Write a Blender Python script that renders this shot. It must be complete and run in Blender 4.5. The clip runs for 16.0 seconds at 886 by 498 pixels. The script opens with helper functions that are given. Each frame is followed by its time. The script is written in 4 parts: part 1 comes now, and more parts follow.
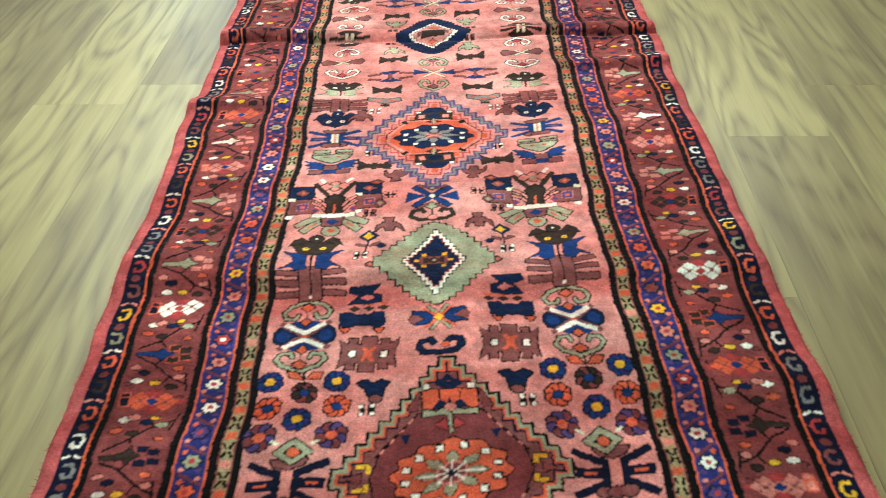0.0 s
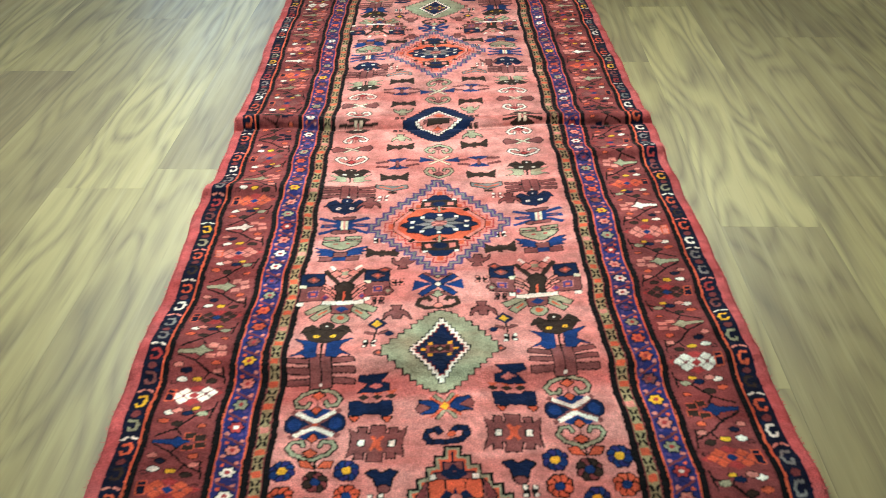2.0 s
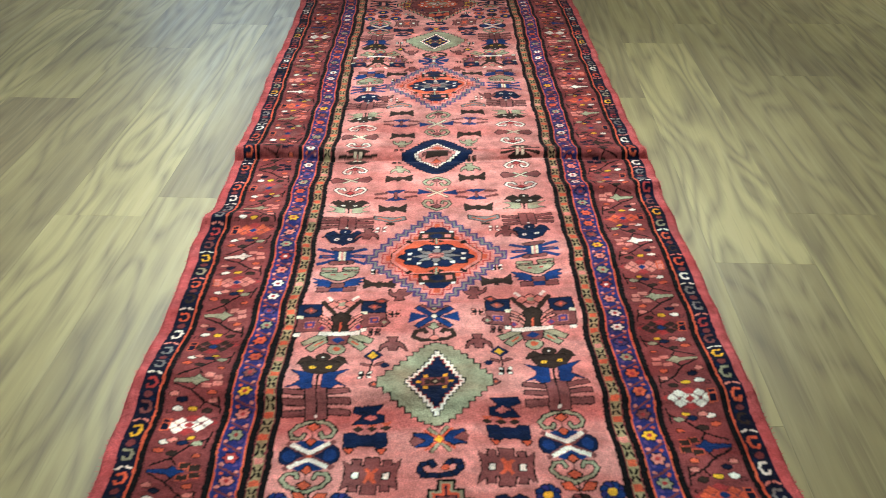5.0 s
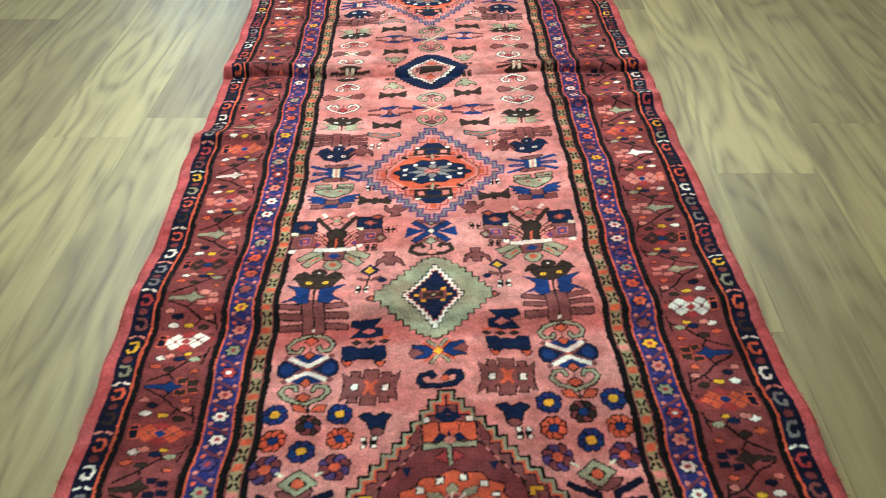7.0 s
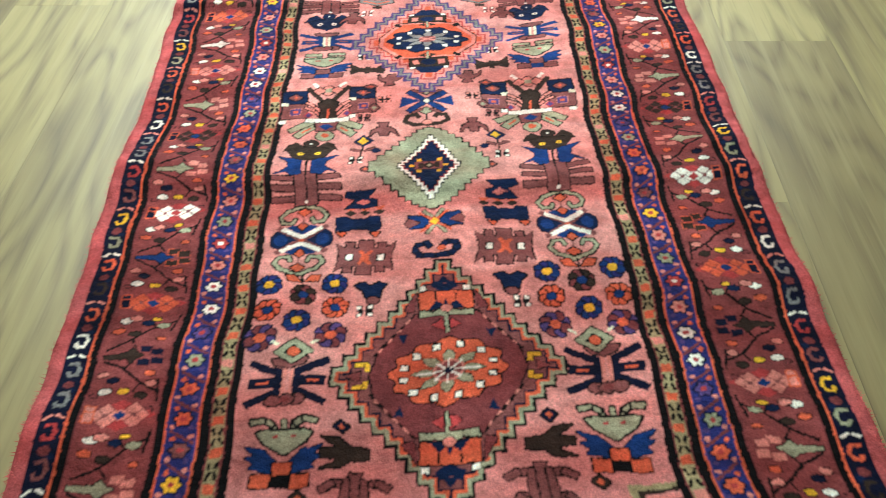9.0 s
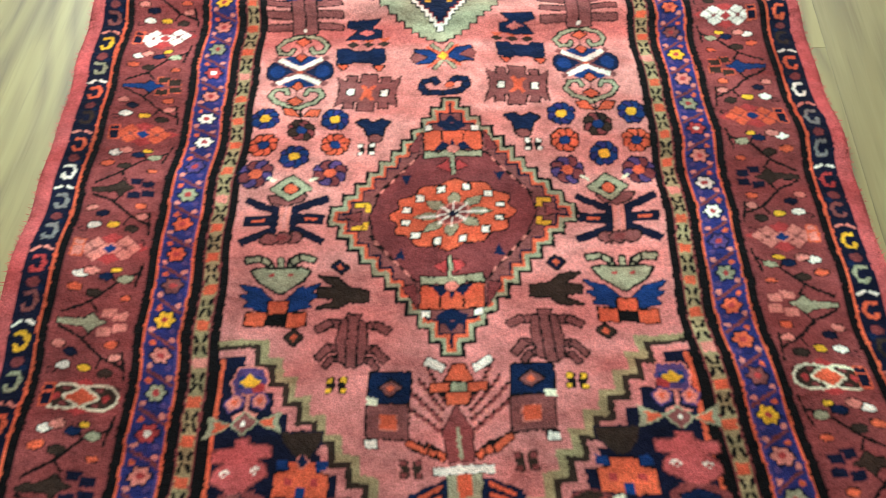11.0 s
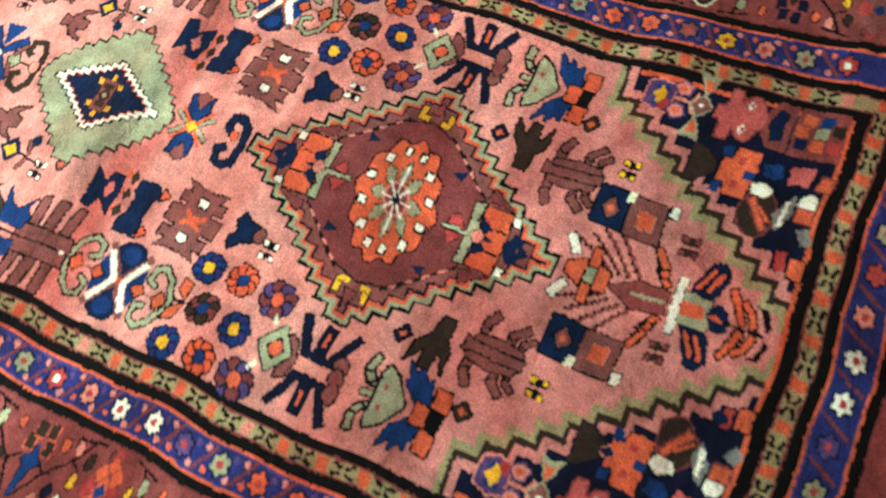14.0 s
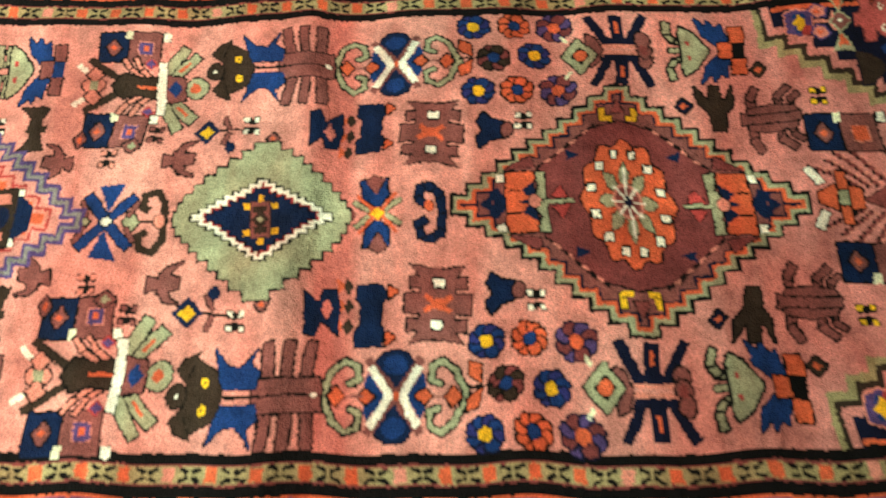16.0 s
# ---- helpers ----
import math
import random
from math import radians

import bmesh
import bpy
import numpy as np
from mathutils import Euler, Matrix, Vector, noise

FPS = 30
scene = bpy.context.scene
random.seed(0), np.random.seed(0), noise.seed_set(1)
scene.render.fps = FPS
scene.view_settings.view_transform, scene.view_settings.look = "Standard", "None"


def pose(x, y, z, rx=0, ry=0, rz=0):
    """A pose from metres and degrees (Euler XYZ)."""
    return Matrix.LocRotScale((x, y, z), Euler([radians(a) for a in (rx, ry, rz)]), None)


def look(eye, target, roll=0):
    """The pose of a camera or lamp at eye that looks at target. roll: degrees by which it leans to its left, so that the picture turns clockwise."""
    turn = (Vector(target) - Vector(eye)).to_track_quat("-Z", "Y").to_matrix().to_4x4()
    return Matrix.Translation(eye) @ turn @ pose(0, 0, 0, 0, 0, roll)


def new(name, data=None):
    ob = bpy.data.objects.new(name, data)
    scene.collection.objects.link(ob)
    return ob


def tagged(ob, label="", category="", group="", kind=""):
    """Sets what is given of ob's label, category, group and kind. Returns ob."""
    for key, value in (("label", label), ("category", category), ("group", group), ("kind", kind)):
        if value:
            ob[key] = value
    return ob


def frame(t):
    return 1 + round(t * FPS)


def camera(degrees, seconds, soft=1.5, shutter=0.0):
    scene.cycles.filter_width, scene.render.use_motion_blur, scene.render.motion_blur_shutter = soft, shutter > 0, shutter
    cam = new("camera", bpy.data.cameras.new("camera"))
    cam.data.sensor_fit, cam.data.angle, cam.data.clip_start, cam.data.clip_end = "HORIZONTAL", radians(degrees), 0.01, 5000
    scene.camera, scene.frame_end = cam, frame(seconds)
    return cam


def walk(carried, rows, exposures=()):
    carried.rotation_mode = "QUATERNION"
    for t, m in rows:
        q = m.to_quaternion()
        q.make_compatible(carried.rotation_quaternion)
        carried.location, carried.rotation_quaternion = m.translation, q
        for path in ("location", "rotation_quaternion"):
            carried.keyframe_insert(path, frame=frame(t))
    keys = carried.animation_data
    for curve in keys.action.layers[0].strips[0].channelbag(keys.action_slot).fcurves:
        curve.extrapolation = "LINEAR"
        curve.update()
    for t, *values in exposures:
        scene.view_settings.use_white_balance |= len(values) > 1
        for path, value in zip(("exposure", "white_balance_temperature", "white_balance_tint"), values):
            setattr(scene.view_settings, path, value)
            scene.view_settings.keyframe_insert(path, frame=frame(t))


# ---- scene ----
# ---- camera ----
cam = camera(57.98, 16.0, soft=0.6, shutter=0.15)
EXPOSURES = [(0.0, -0.25, 5600, -4), (3.0, -0.35, 5600, -1), (5.5, -0.45, 5500, 1), (8.0, -0.3, 5500, 0), (11.0, 0.28, 5450, -2), (12.0, 0.45, 5450, -4), (13.0, 0.36, 5500, -8), (14.5, 0.1, 6000, -11), (16.0, -0.16, 6700, -14)]
ROWS = [
    (0.0, 0.0014, -0.5649, 0.8687, 49.22, 1.19, -1.08),
    (0.5, -0.0058, -0.5657, 0.8914, 49.7, 1.2, -1.19),
    (1.0, -0.0099, -0.5711, 0.9098, 50.14, 1.26, -1.15),
    (1.5, -0.0077, -0.5743, 0.927, 51.83, 1.11, -1.08),
    (2.0, -0.0106, -0.5755, 0.9451, 53.42, 0.74, -0.89),
    (2.5, -0.0101, -0.5793, 0.962, 55.18, 0.19, -0.56),
    (3.0, -0.0093, -0.5822, 0.9699, 56.22, -0.17, -0.43),
    (5.5, -0.0103, -0.5787, 0.9519, 55.01, 0.03, -0.69),
    (6.0, -0.0117, -0.5764, 0.9387, 54.28, 0.1, -0.83),
    (6.5, -0.0132, -0.5792, 0.9279, 52.35, 0.16, -1.0),
    (7.0, -0.0093, -0.58, 0.916, 50.61, 0.63, -1.33),
    (7.5, -0.0098, -0.579, 0.9055, 48.58, 0.71, -1.53),
    (8.0, -0.0096, -0.5792, 0.8929, 47.02, 0.81, -1.62),
    (10.5, -0.0109, -0.5766, 0.8278, 35.3, 0.0, -1.25),
    (11.0, -0.0118, -0.5584, 0.8133, 32.52, -0.31, -0.06),
    (11.5, -0.0377, -0.552, 0.8027, 28.25, -0.9, 0.39),
    (12.0, -0.0645, -0.5351, 0.7985, 25.66, 0.2, -3.64),
    (12.5, -0.1061, -0.4863, 0.7901, 24.46, 2.49, -10.1),
    (13.0, -0.1658, -0.4013, 0.7922, 23.58, 4.98, -24.51),
    (13.5, -0.2182, -0.3413, 0.7977, 22.57, 4.08, -44.07),
    (14.0, -0.28, -0.2886, 0.796, 22.38, 6.05, -63.76),
    (14.5, -0.3441, -0.1919, 0.8031, 24.35, 6.76, -79.35),
    (15.0, -0.3661, -0.0839, 0.7944, 24.81, 5.79, -85.86),
    (15.5, -0.3749, 0.0444, 0.7829, 24.49, 4.95, -88.33),
    (16.0, -0.3997, 0.1508, 0.7752, 24.81, 3.13, -88.92),
]
walk(cam, [(t, pose(x, y, z, rx, ry, rz)) for t, x, y, z, rx, ry, rz in ROWS], EXPOSURES)

# ---- world and light ----
world = bpy.data.worlds.new("world")
scene.world = world
world.use_nodes = True
sky = world.node_tree.nodes.new("ShaderNodeTexSky")
sky.sky_type, sky.sun_disc = "NISHITA", False
sky.sun_elevation, sky.sun_rotation = radians(35), radians(20)
background = world.node_tree.nodes["Background"]
background.inputs["Strength"].default_value = 0.08
world.node_tree.links.new(sky.outputs[0], background.inputs[0])

ROOM_X, ROOM_Y0, ROOM_Y1, ROOM_H = 2.4, -2.6, 5.0, 2.6
# unseen ceiling lamps: x, y, watts, aim, beam in degrees; far pair added as fill
LAMPS = [(-0.9, 2.1, 14.5, (-0.25, 0.8, 0), 68), (0.6, 2.2, 7.5, (0.15, 0.85, 0), 64), (-1.5, 3.4, 24.0, (-1.5, 2.9, 0), 155), (1.4, 3.4, 27.0, (1.4, 2.8, 0), 155)]
LAMP_COLOUR = (1.0, 0.97, 0.88)


# ---- materials ----
def srgb(code):
    """Linear colour from a hex code."""
    c = [int(code[i : i + 2], 16) / 255 for i in (0, 2, 4)]
    return tuple(x / 12.92 if x < 0.04045 else ((x + 0.055) / 1.055) ** 2.4 for x in c)


def material(name):
    m = bpy.data.materials.new(name)
    m.use_nodes = True
    return m, m.node_tree.nodes, m.node_tree.links, m.node_tree.nodes["Principled BSDF"]


def wool_material():
    m, n, l, b = material("wool_pile")
    dye = n.new("ShaderNodeAttribute")
    dye.attribute_name = "dye"
    co = n.new("ShaderNodeTexCoord")
    fine, broad = n.new("ShaderNodeTexNoise"), n.new("ShaderNodeTexNoise")
    fine.inputs["Scale"].default_value, fine.inputs["Detail"].default_value = 420, 3
    broad.inputs["Scale"].default_value, broad.inputs["Detail"].default_value = 38, 8
    mix = n.new("ShaderNodeMix")
    mix.data_type, mix.blend_type = "RGBA", "MULTIPLY"
    mix.inputs["Factor"].default_value = 1.0
    ramp = n.new("ShaderNodeMapRange")
    ramp.inputs["From Min"].default_value, ramp.inputs["From Max"].default_value = 0.25, 0.75
    ramp.inputs["To Min"].default_value, ramp.inputs["To Max"].default_value = 0.82, 1.18
    ramp2 = n.new("ShaderNodeMapRange")
    ramp2.inputs["From Min"].default_value, ramp2.inputs["From Max"].default_value = 0.3, 0.7
    ramp2.inputs["To Min"].default_value, ramp2.inputs["To Max"].default_value = 0.70, 1.30
    both = n.new("ShaderNodeMath")
    both.operation = "MULTIPLY"
    for tex in (fine, broad):
        l.new(co.outputs["Object"], tex.inputs["Vector"])
    l.new(fine.outputs["Fac"], ramp.inputs["Value"])
    l.new(broad.outputs["Fac"], ramp2.inputs["Value"])
    l.new(ramp.outputs[0], both.inputs[0])
    l.new(ramp2.outputs[0], both.inputs[1])
    # the pile lies lighter or darker from patch to patch
    patch, lot, all3 = n.new("ShaderNodeTexNoise"), n.new("ShaderNodeMapRange"), n.new("ShaderNodeMath")
    patch.inputs["Scale"].default_value, patch.inputs["Detail"].default_value = 6, 6
    lot.inputs["From Min"].default_value, lot.inputs["From Max"].default_value = 0.32, 0.68
    lot.inputs["To Min"].default_value, lot.inputs["To Max"].default_value = 0.78, 1.24
    all3.operation = "MULTIPLY"
    l.new(co.outputs["Object"], patch.inputs["Vector"])
    l.new(patch.outputs["Fac"], lot.inputs["Value"])
    l.new(both.outputs[0], all3.inputs[0])
    l.new(lot.outputs[0], all3.inputs[1])
    l.new(dye.outputs["Color"], mix.inputs["A"])
    l.new(all3.outputs[0], mix.inputs["B"])
    # uneven dyeing: deeper red and paler pink lots, with worn pale tips
    lots, depth, abrash = n.new("ShaderNodeTexNoise"), n.new("ShaderNodeValToRGB"), n.new("ShaderNodeMix")
    lots.inputs["Scale"].default_value, lots.inputs["Detail"].default_value = 11, 8
    lots.inputs["Distortion"].default_value = 0.6
    depth.color_ramp.elements[0].position, depth.color_ramp.elements[1].position = 0.36, 0.64
    depth.color_ramp.elements[0].color = (0.88, 0.66, 0.63, 1)
    depth.color_ramp.elements[1].color = (1.10, 1.16, 1.13, 1)
    abrash.data_type, abrash.blend_type = "RGBA", "MULTIPLY"
    abrash.inputs["Factor"].default_value = 1.0
    wefts = n.new("ShaderNodeMapping")
    wefts.inputs["Scale"].default_value = (0.45, 1.3, 1)
    l.new(co.outputs["Object"], wefts.inputs["Vector"])
    l.new(wefts.outputs[0], lots.inputs["Vector"])
    l.new(lots.outputs["Fac"], depth.inputs[0])
    l.new(mix.outputs["Result"], abrash.inputs["A"])
    l.new(depth.outputs[0], abrash.inputs["B"])
    l.new(abrash.outputs["Result"], b.inputs["Base Color"])
    bump = n.new("ShaderNodeBump")
    bump.inputs["Strength"].default_value, bump.inputs["Distance"].default_value = 0.35, 0.0015
    l.new(fine.outputs["Fac"], bump.inputs["Height"])
    # clumps of pile that lean their own way
    clump = n.new("ShaderNodeTexNoise")
    clump.inputs["Scale"].default_value, clump.inputs["Detail"].default_value = 70, 4
    l.new(co.outputs["Object"], clump.inputs["Vector"])
    nap = n.new("ShaderNodeBump")
    nap.inputs["Strength"].default_value, nap.inputs["Distance"].default_value = 0.6, 0.007
    l.new(clump.outputs["Fac"], nap.inputs["Height"])
    l.new(bump.outputs[0], nap.inputs["Normal"])
    l.new(nap.outputs[0], b.inputs["Normal"])
    b.inputs["Roughness"].default_value = 0.9
    b.inputs["Specular IOR Level"].default_value = 0.12
    b.inputs["Sheen Weight"].default_value = 0.03
    b.inputs["Sheen Roughness"].default_value = 0.4
    b.inputs["Sheen Tint"].default_value = (1.0, 0.86, 0.84, 1)
    return m


def wood_material():
    m, n, l, b = material("oak_laminate")
    co, info = n.new("ShaderNodeTexCoord"), n.new("ShaderNodeObjectInfo")
    shift = n.new("ShaderNodeVectorMath")
    shift.operation = "MULTIPLY_ADD"
    shift.inputs[1].default_value = (1, 1, 1)
    far = n.new("ShaderNodeVectorMath")
    far.operation = "SCALE"
    far.inputs["Scale"].default_value = 37.0
    comb = n.new("ShaderNodeCombineXYZ")
    for i in range(3):
        l.new(info.outputs["Random"], comb.inputs[i])
    l.new(comb.outputs[0], far.inputs[0])
    l.new(co.outputs["Object"], shift.inputs[0])
    l.new(far.outputs[0], shift.inputs[2])

    def noise_of(scale, detail, stretch):
        mp = n.new("ShaderNodeMapping")
        mp.inputs["Scale"].default_value = stretch
        t = n.new("ShaderNodeTexNoise")
        t.inputs["Scale"].default_value, t.inputs["Detail"].default_value = scale, detail
        l.new(shift.outputs[0], mp.inputs["Vector"])
        l.new(mp.outputs[0], t.inputs["Vector"])
        return t

    def ranged(out, a, z, lo, hi):
        r = n.new("ShaderNodeMapRange")
        r.inputs["From Min"].default_value, r.inputs["From Max"].default_value = a, z
        r.inputs["To Min"].default_value, r.inputs["To Max"].default_value = lo, hi
        l.new(out, r.inputs["Value"])
        return r.outputs[0]

    def worked(kind, a, z):
        x = n.new("ShaderNodeMath")
        x.operation = kind
        for slot, val in zip(x.inputs, (a, z)):
            if isinstance(val, float):
                slot.default_value = val
            else:
                l.new(val, slot)
        return x.outputs[0]

    # growth rings: level lines of a slow noise, long along the board, so that they close in tall arches
    slow = noise_of(1.0, 2, (5.5, 0.9, 1))
    rings = worked("PINGPONG", worked("MULTIPLY", slow.outputs["Fac"], 13.0), 0.5)
    streak = noise_of(1.0, 5, (60.0, 2.0, 1))
    pores = noise_of(1.0, 3, (190.0, 8.0, 1))
    smear = noise_of(1.0, 4, (7.0, 1.7, 1))
    tone = n.new("ShaderNodeValToRGB")
    tone.color_ramp.elements[0].color = (*srgb("8a7b55"), 1)
    tone.color_ramp.elements[1].color = (*srgb("b6a871"), 1)
    for where, code in ((0.25, "ab9d67"), (0.5, "8e8058"), (0.75, "a69864")):
        tone.color_ramp.elements.new(where).color = (*srgb(code), 1)
    l.new(info.outputs["Random"], tone.inputs[0])

    def over(under, code, factor):
        x = n.new("ShaderNodeMix")
        x.data_type = "RGBA"
        x.inputs["B"].default_value = (*srgb(code), 1)
        l.new(under, x.inputs["A"])
        l.new(factor, x.inputs["Factor"])
        return x.outputs["Result"]

    shade = over(tone.outputs[0], "b8ab76", ranged(smear.outputs["Fac"], 0.45, 0.7, 0.0, 0.45))
    shade = over(shade, "6f6145", ranged(smear.outputs["Fac"], 0.5, 0.28, 0.0, 0.45))
    shade = over(shade, "64563e", worked("MULTIPLY", ranged(rings, 0.15, 0.5, 0.0, 0.62), ranged(streak.outputs["Fac"], 0.3, 0.62, 0.3, 1.0)))
    shade = over(shade, "5d503b", ranged(streak.outputs["Fac"], 0.52, 0.8, 0.0, 0.26))
    shade = over(shade, "c0b384", ranged(streak.outputs["Fac"], 0.48, 0.26, 0.0, 0.28))
    shade = over(shade, "574a36", ranged(pores.outputs["Fac"], 0.56, 0.74, 0.0, 0.2))
    l.new(shade, b.inputs["Base Color"])
    bump = n.new("ShaderNodeBump")
    bump.inputs["Strength"].default_value, bump.inputs["Distance"].default_value = 0.12, 0.001
    l.new(pores.outputs["Fac"], bump.inputs["Height"])
    l.new(bump.outputs[0], b.inputs["Normal"])
    l.new(ranged(streak.outputs["Fac"], 0.3, 0.7, 0.36, 0.48), b.inputs["Roughness"])
    return m


def plain_material(name, code, rough=0.6, grain=0.03):
    m, n, l, b = material(name)
    t = n.new("ShaderNodeTexNoise")
    t.inputs["Scale"].default_value, t.inputs["Detail"].default_value = 9, 6
    r = n.new("ShaderNodeMix")
    r.data_type = "RGBA"
    c = srgb(code)
    r.inputs["A"].default_value = (*[x * (1 - grain) for x in c], 1)
    r.inputs["B"].default_value = (*[min(1, x * (1 + grain)) for x in c], 1)
    l.new(t.outputs["Fac"], r.inputs["Factor"])
    l.new(r.outputs["Result"], b.inputs["Base Color"])
    b.inputs["Roughness"].default_value = rough
    return m


WOOL, WOOD = wool_material(), wood_material()
PAINT, GROUT = plain_material("wall_paint", "c4bdae", 0.8), plain_material("joint_shadow", "6a5c42", 0.7, 0.1)
LAMP_FRAME = plain_material("lamp_frame", "e2e2de", 0.4)
GLOW, gn, gl, gb = material("lamp_diffuser")
gb.inputs["Emission Color"].default_value = (*LAMP_COLOUR, 1)
gb.inputs["Emission Strength"].default_value = 3.0


# ---- building helpers ----
def box(bm, x0, y0, z0, x1, y1, z1, bevel=0.0):
    made = bmesh.ops.create_cube(bm, size=1.0, matrix=Matrix.LocRotScale(((x0 + x1) / 2, (y0 + y1) / 2, (z0 + z1) / 2), None, (x1 - x0, y1 - y0, z1 - z0)))
    if bevel:
        edges = {e for v in made["verts"] for e in v.link_edges}
        bmesh.ops.bevel(bm, geom=list(edges), offset=bevel, segments=1, affect="EDGES")


def mesh_of(name, bm, mat):
    me = bpy.data.meshes.new(name)
    bm.to_mesh(me)
    bm.free()
    me.materials.append(mat)
    return me


def part(name, bm, mat, parent, label=""):
    ob = new(name, mesh_of(name, bm, mat))
    ob.parent = parent
    return tagged(ob, label)


# ---- the room ----
def slab(name, dims, label, category, mat=PAINT):
    bm = bmesh.new()
    box(bm, *dims)
    return tagged(new(name, mesh_of(name, bm, mat)), label, category, kind="structure")


WIN_X0, WIN_X1, WIN_Z0, WIN_Z1 = -2.1, -0.7, 0.9, 2.2
bm = bmesh.new()
box(bm, -ROOM_X - 0.1, ROOM_Y1, 0, WIN_X0, ROOM_Y1 + 0.1, ROOM_H)
box(bm, WIN_X1, ROOM_Y1, 0, ROOM_X + 0.1, ROOM_Y1 + 0.1, ROOM_H)
box(bm, WIN_X0, ROOM_Y1, 0, WIN_X1, ROOM_Y1 + 0.1, WIN_Z0)
box(bm, WIN_X0, ROOM_Y1, WIN_Z1, WIN_X1, ROOM_Y1 + 0.1, ROOM_H)
tagged(new("wall_north", mesh_of("wall_north", bm, PAINT)), "plain off-white painted wall with a window opening", "wall", kind="structure")
window_frame = tagged(new("window_1"), "white-framed window that lets in cool daylight", "window", kind="structure")
window_frame.location = (WIN_X0, ROOM_Y1, WIN_Z0)
for name, dims in (
    ("frame_rail", (0, 0.03, 0, WIN_X1 - WIN_X0, 0.08, 0.05)), ("frame_rail", (0, 0.03, WIN_Z1 - WIN_Z0 - 0.05, WIN_X1 - WIN_X0, 0.08, WIN_Z1 - WIN_Z0)),
    ("frame_stile", (0, 0.03, 0.05, 0.05, 0.08, WIN_Z1 - WIN_Z0 - 0.05)), ("frame_stile", (0.675, 0.03, 0.05, 0.725, 0.08, WIN_Z1 - WIN_Z0 - 0.05)),
    ("frame_stile", (WIN_X1 - WIN_X0 - 0.05, 0.03, 0.05, WIN_X1 - WIN_X0, 0.08, WIN_Z1 - WIN_Z0 - 0.05)),
):
    bm = bmesh.new()
    box(bm, *dims, 0.004)
    part(name, bm, LAMP_FRAME, window_frame)
data = bpy.data.lights.new("window_daylight", "AREA")
data.shape, data.size, data.size_y, data.energy, data.color = "RECTANGLE", WIN_X1 - WIN_X0 - 0.1, WIN_Z1 - WIN_Z0 - 0.1, 30.0, (0.80, 0.90, 1.0)
new("window_daylight", data).matrix_world = look(((WIN_X0 + WIN_X1) / 2, ROOM_Y1 + 0.02, (WIN_Z0 + WIN_Z1) / 2), ((WIN_X0 + WIN_X1) / 2, 0, (WIN_Z0 + WIN_Z1) / 2))
slab("wall_south", (-ROOM_X - 0.1, ROOM_Y0 - 0.1, 0, ROOM_X + 0.1, ROOM_Y0, ROOM_H), "plain off-white painted wall", "wall")
slab("wall_east", (ROOM_X, ROOM_Y0, 0, ROOM_X + 0.42, ROOM_Y1, ROOM_H), "plain off-white painted wall", "wall")
slab("wall_west", (-ROOM_X - 0.42, ROOM_Y0, 0, -ROOM_X, ROOM_Y1, ROOM_H), "plain off-white painted wall", "wall")
slab("ceiling", (-ROOM_X - 0.1, ROOM_Y0 - 0.1, ROOM_H, ROOM_X + 0.1, ROOM_Y1 + 0.1, ROOM_H + 0.1), "plain white painted ceiling", "ceiling")

# out-of-view lamps; the wide far pair only brightens the far floor
for x, y, watts, aim, beam in LAMPS:
    m = look((x, y, ROOM_H - 0.16), aim)
    base = tagged(new("unseen_ceiling_lamp"), "unseen white ceiling lamp with a tilted square head, added for light", "spotlight", "ceiling spotlights")
    base.location = (x, y, ROOM_H)
    bm = bmesh.new()
    bmesh.ops.create_cone(bm, cap_ends=True, segments=20, radius1=0.05, radius2=0.05, depth=0.02, matrix=Matrix.Translation((0, 0, -0.01)))
    bmesh.ops.create_cone(bm, cap_ends=True, segments=12, radius1=0.01, radius2=0.01, depth=0.12, matrix=Matrix.Translation((0, 0, -0.08)))
    part("mount", bm, LAMP_FRAME, base)
    local = Matrix.Translation((-x, -y, -ROOM_H)) @ m
    bm = bmesh.new()
    box(bm, -0.16, -0.16, 0.0, 0.16, 0.16, 0.03, 0.006)
    bmesh.ops.transform(bm, matrix=local, verts=bm.verts)
    part("head", bm, LAMP_FRAME, base)
    bm = bmesh.new()
    box(bm, -0.145, -0.145, -0.004, 0.145, 0.145, -0.001)
    bmesh.ops.transform(bm, matrix=local, verts=bm.verts)
    part("diffuser", bm, GLOW, base)
    data = bpy.data.lights.new("spot_lamp", "AREA")
    data.shape, data.size, data.energy, data.color = "SQUARE", 0.28, watts, LAMP_COLOUR
    data.spread = radians(beam)
    new("spot_lamp", data).matrix_world = m @ Matrix.Translation((0, 0, -0.012))

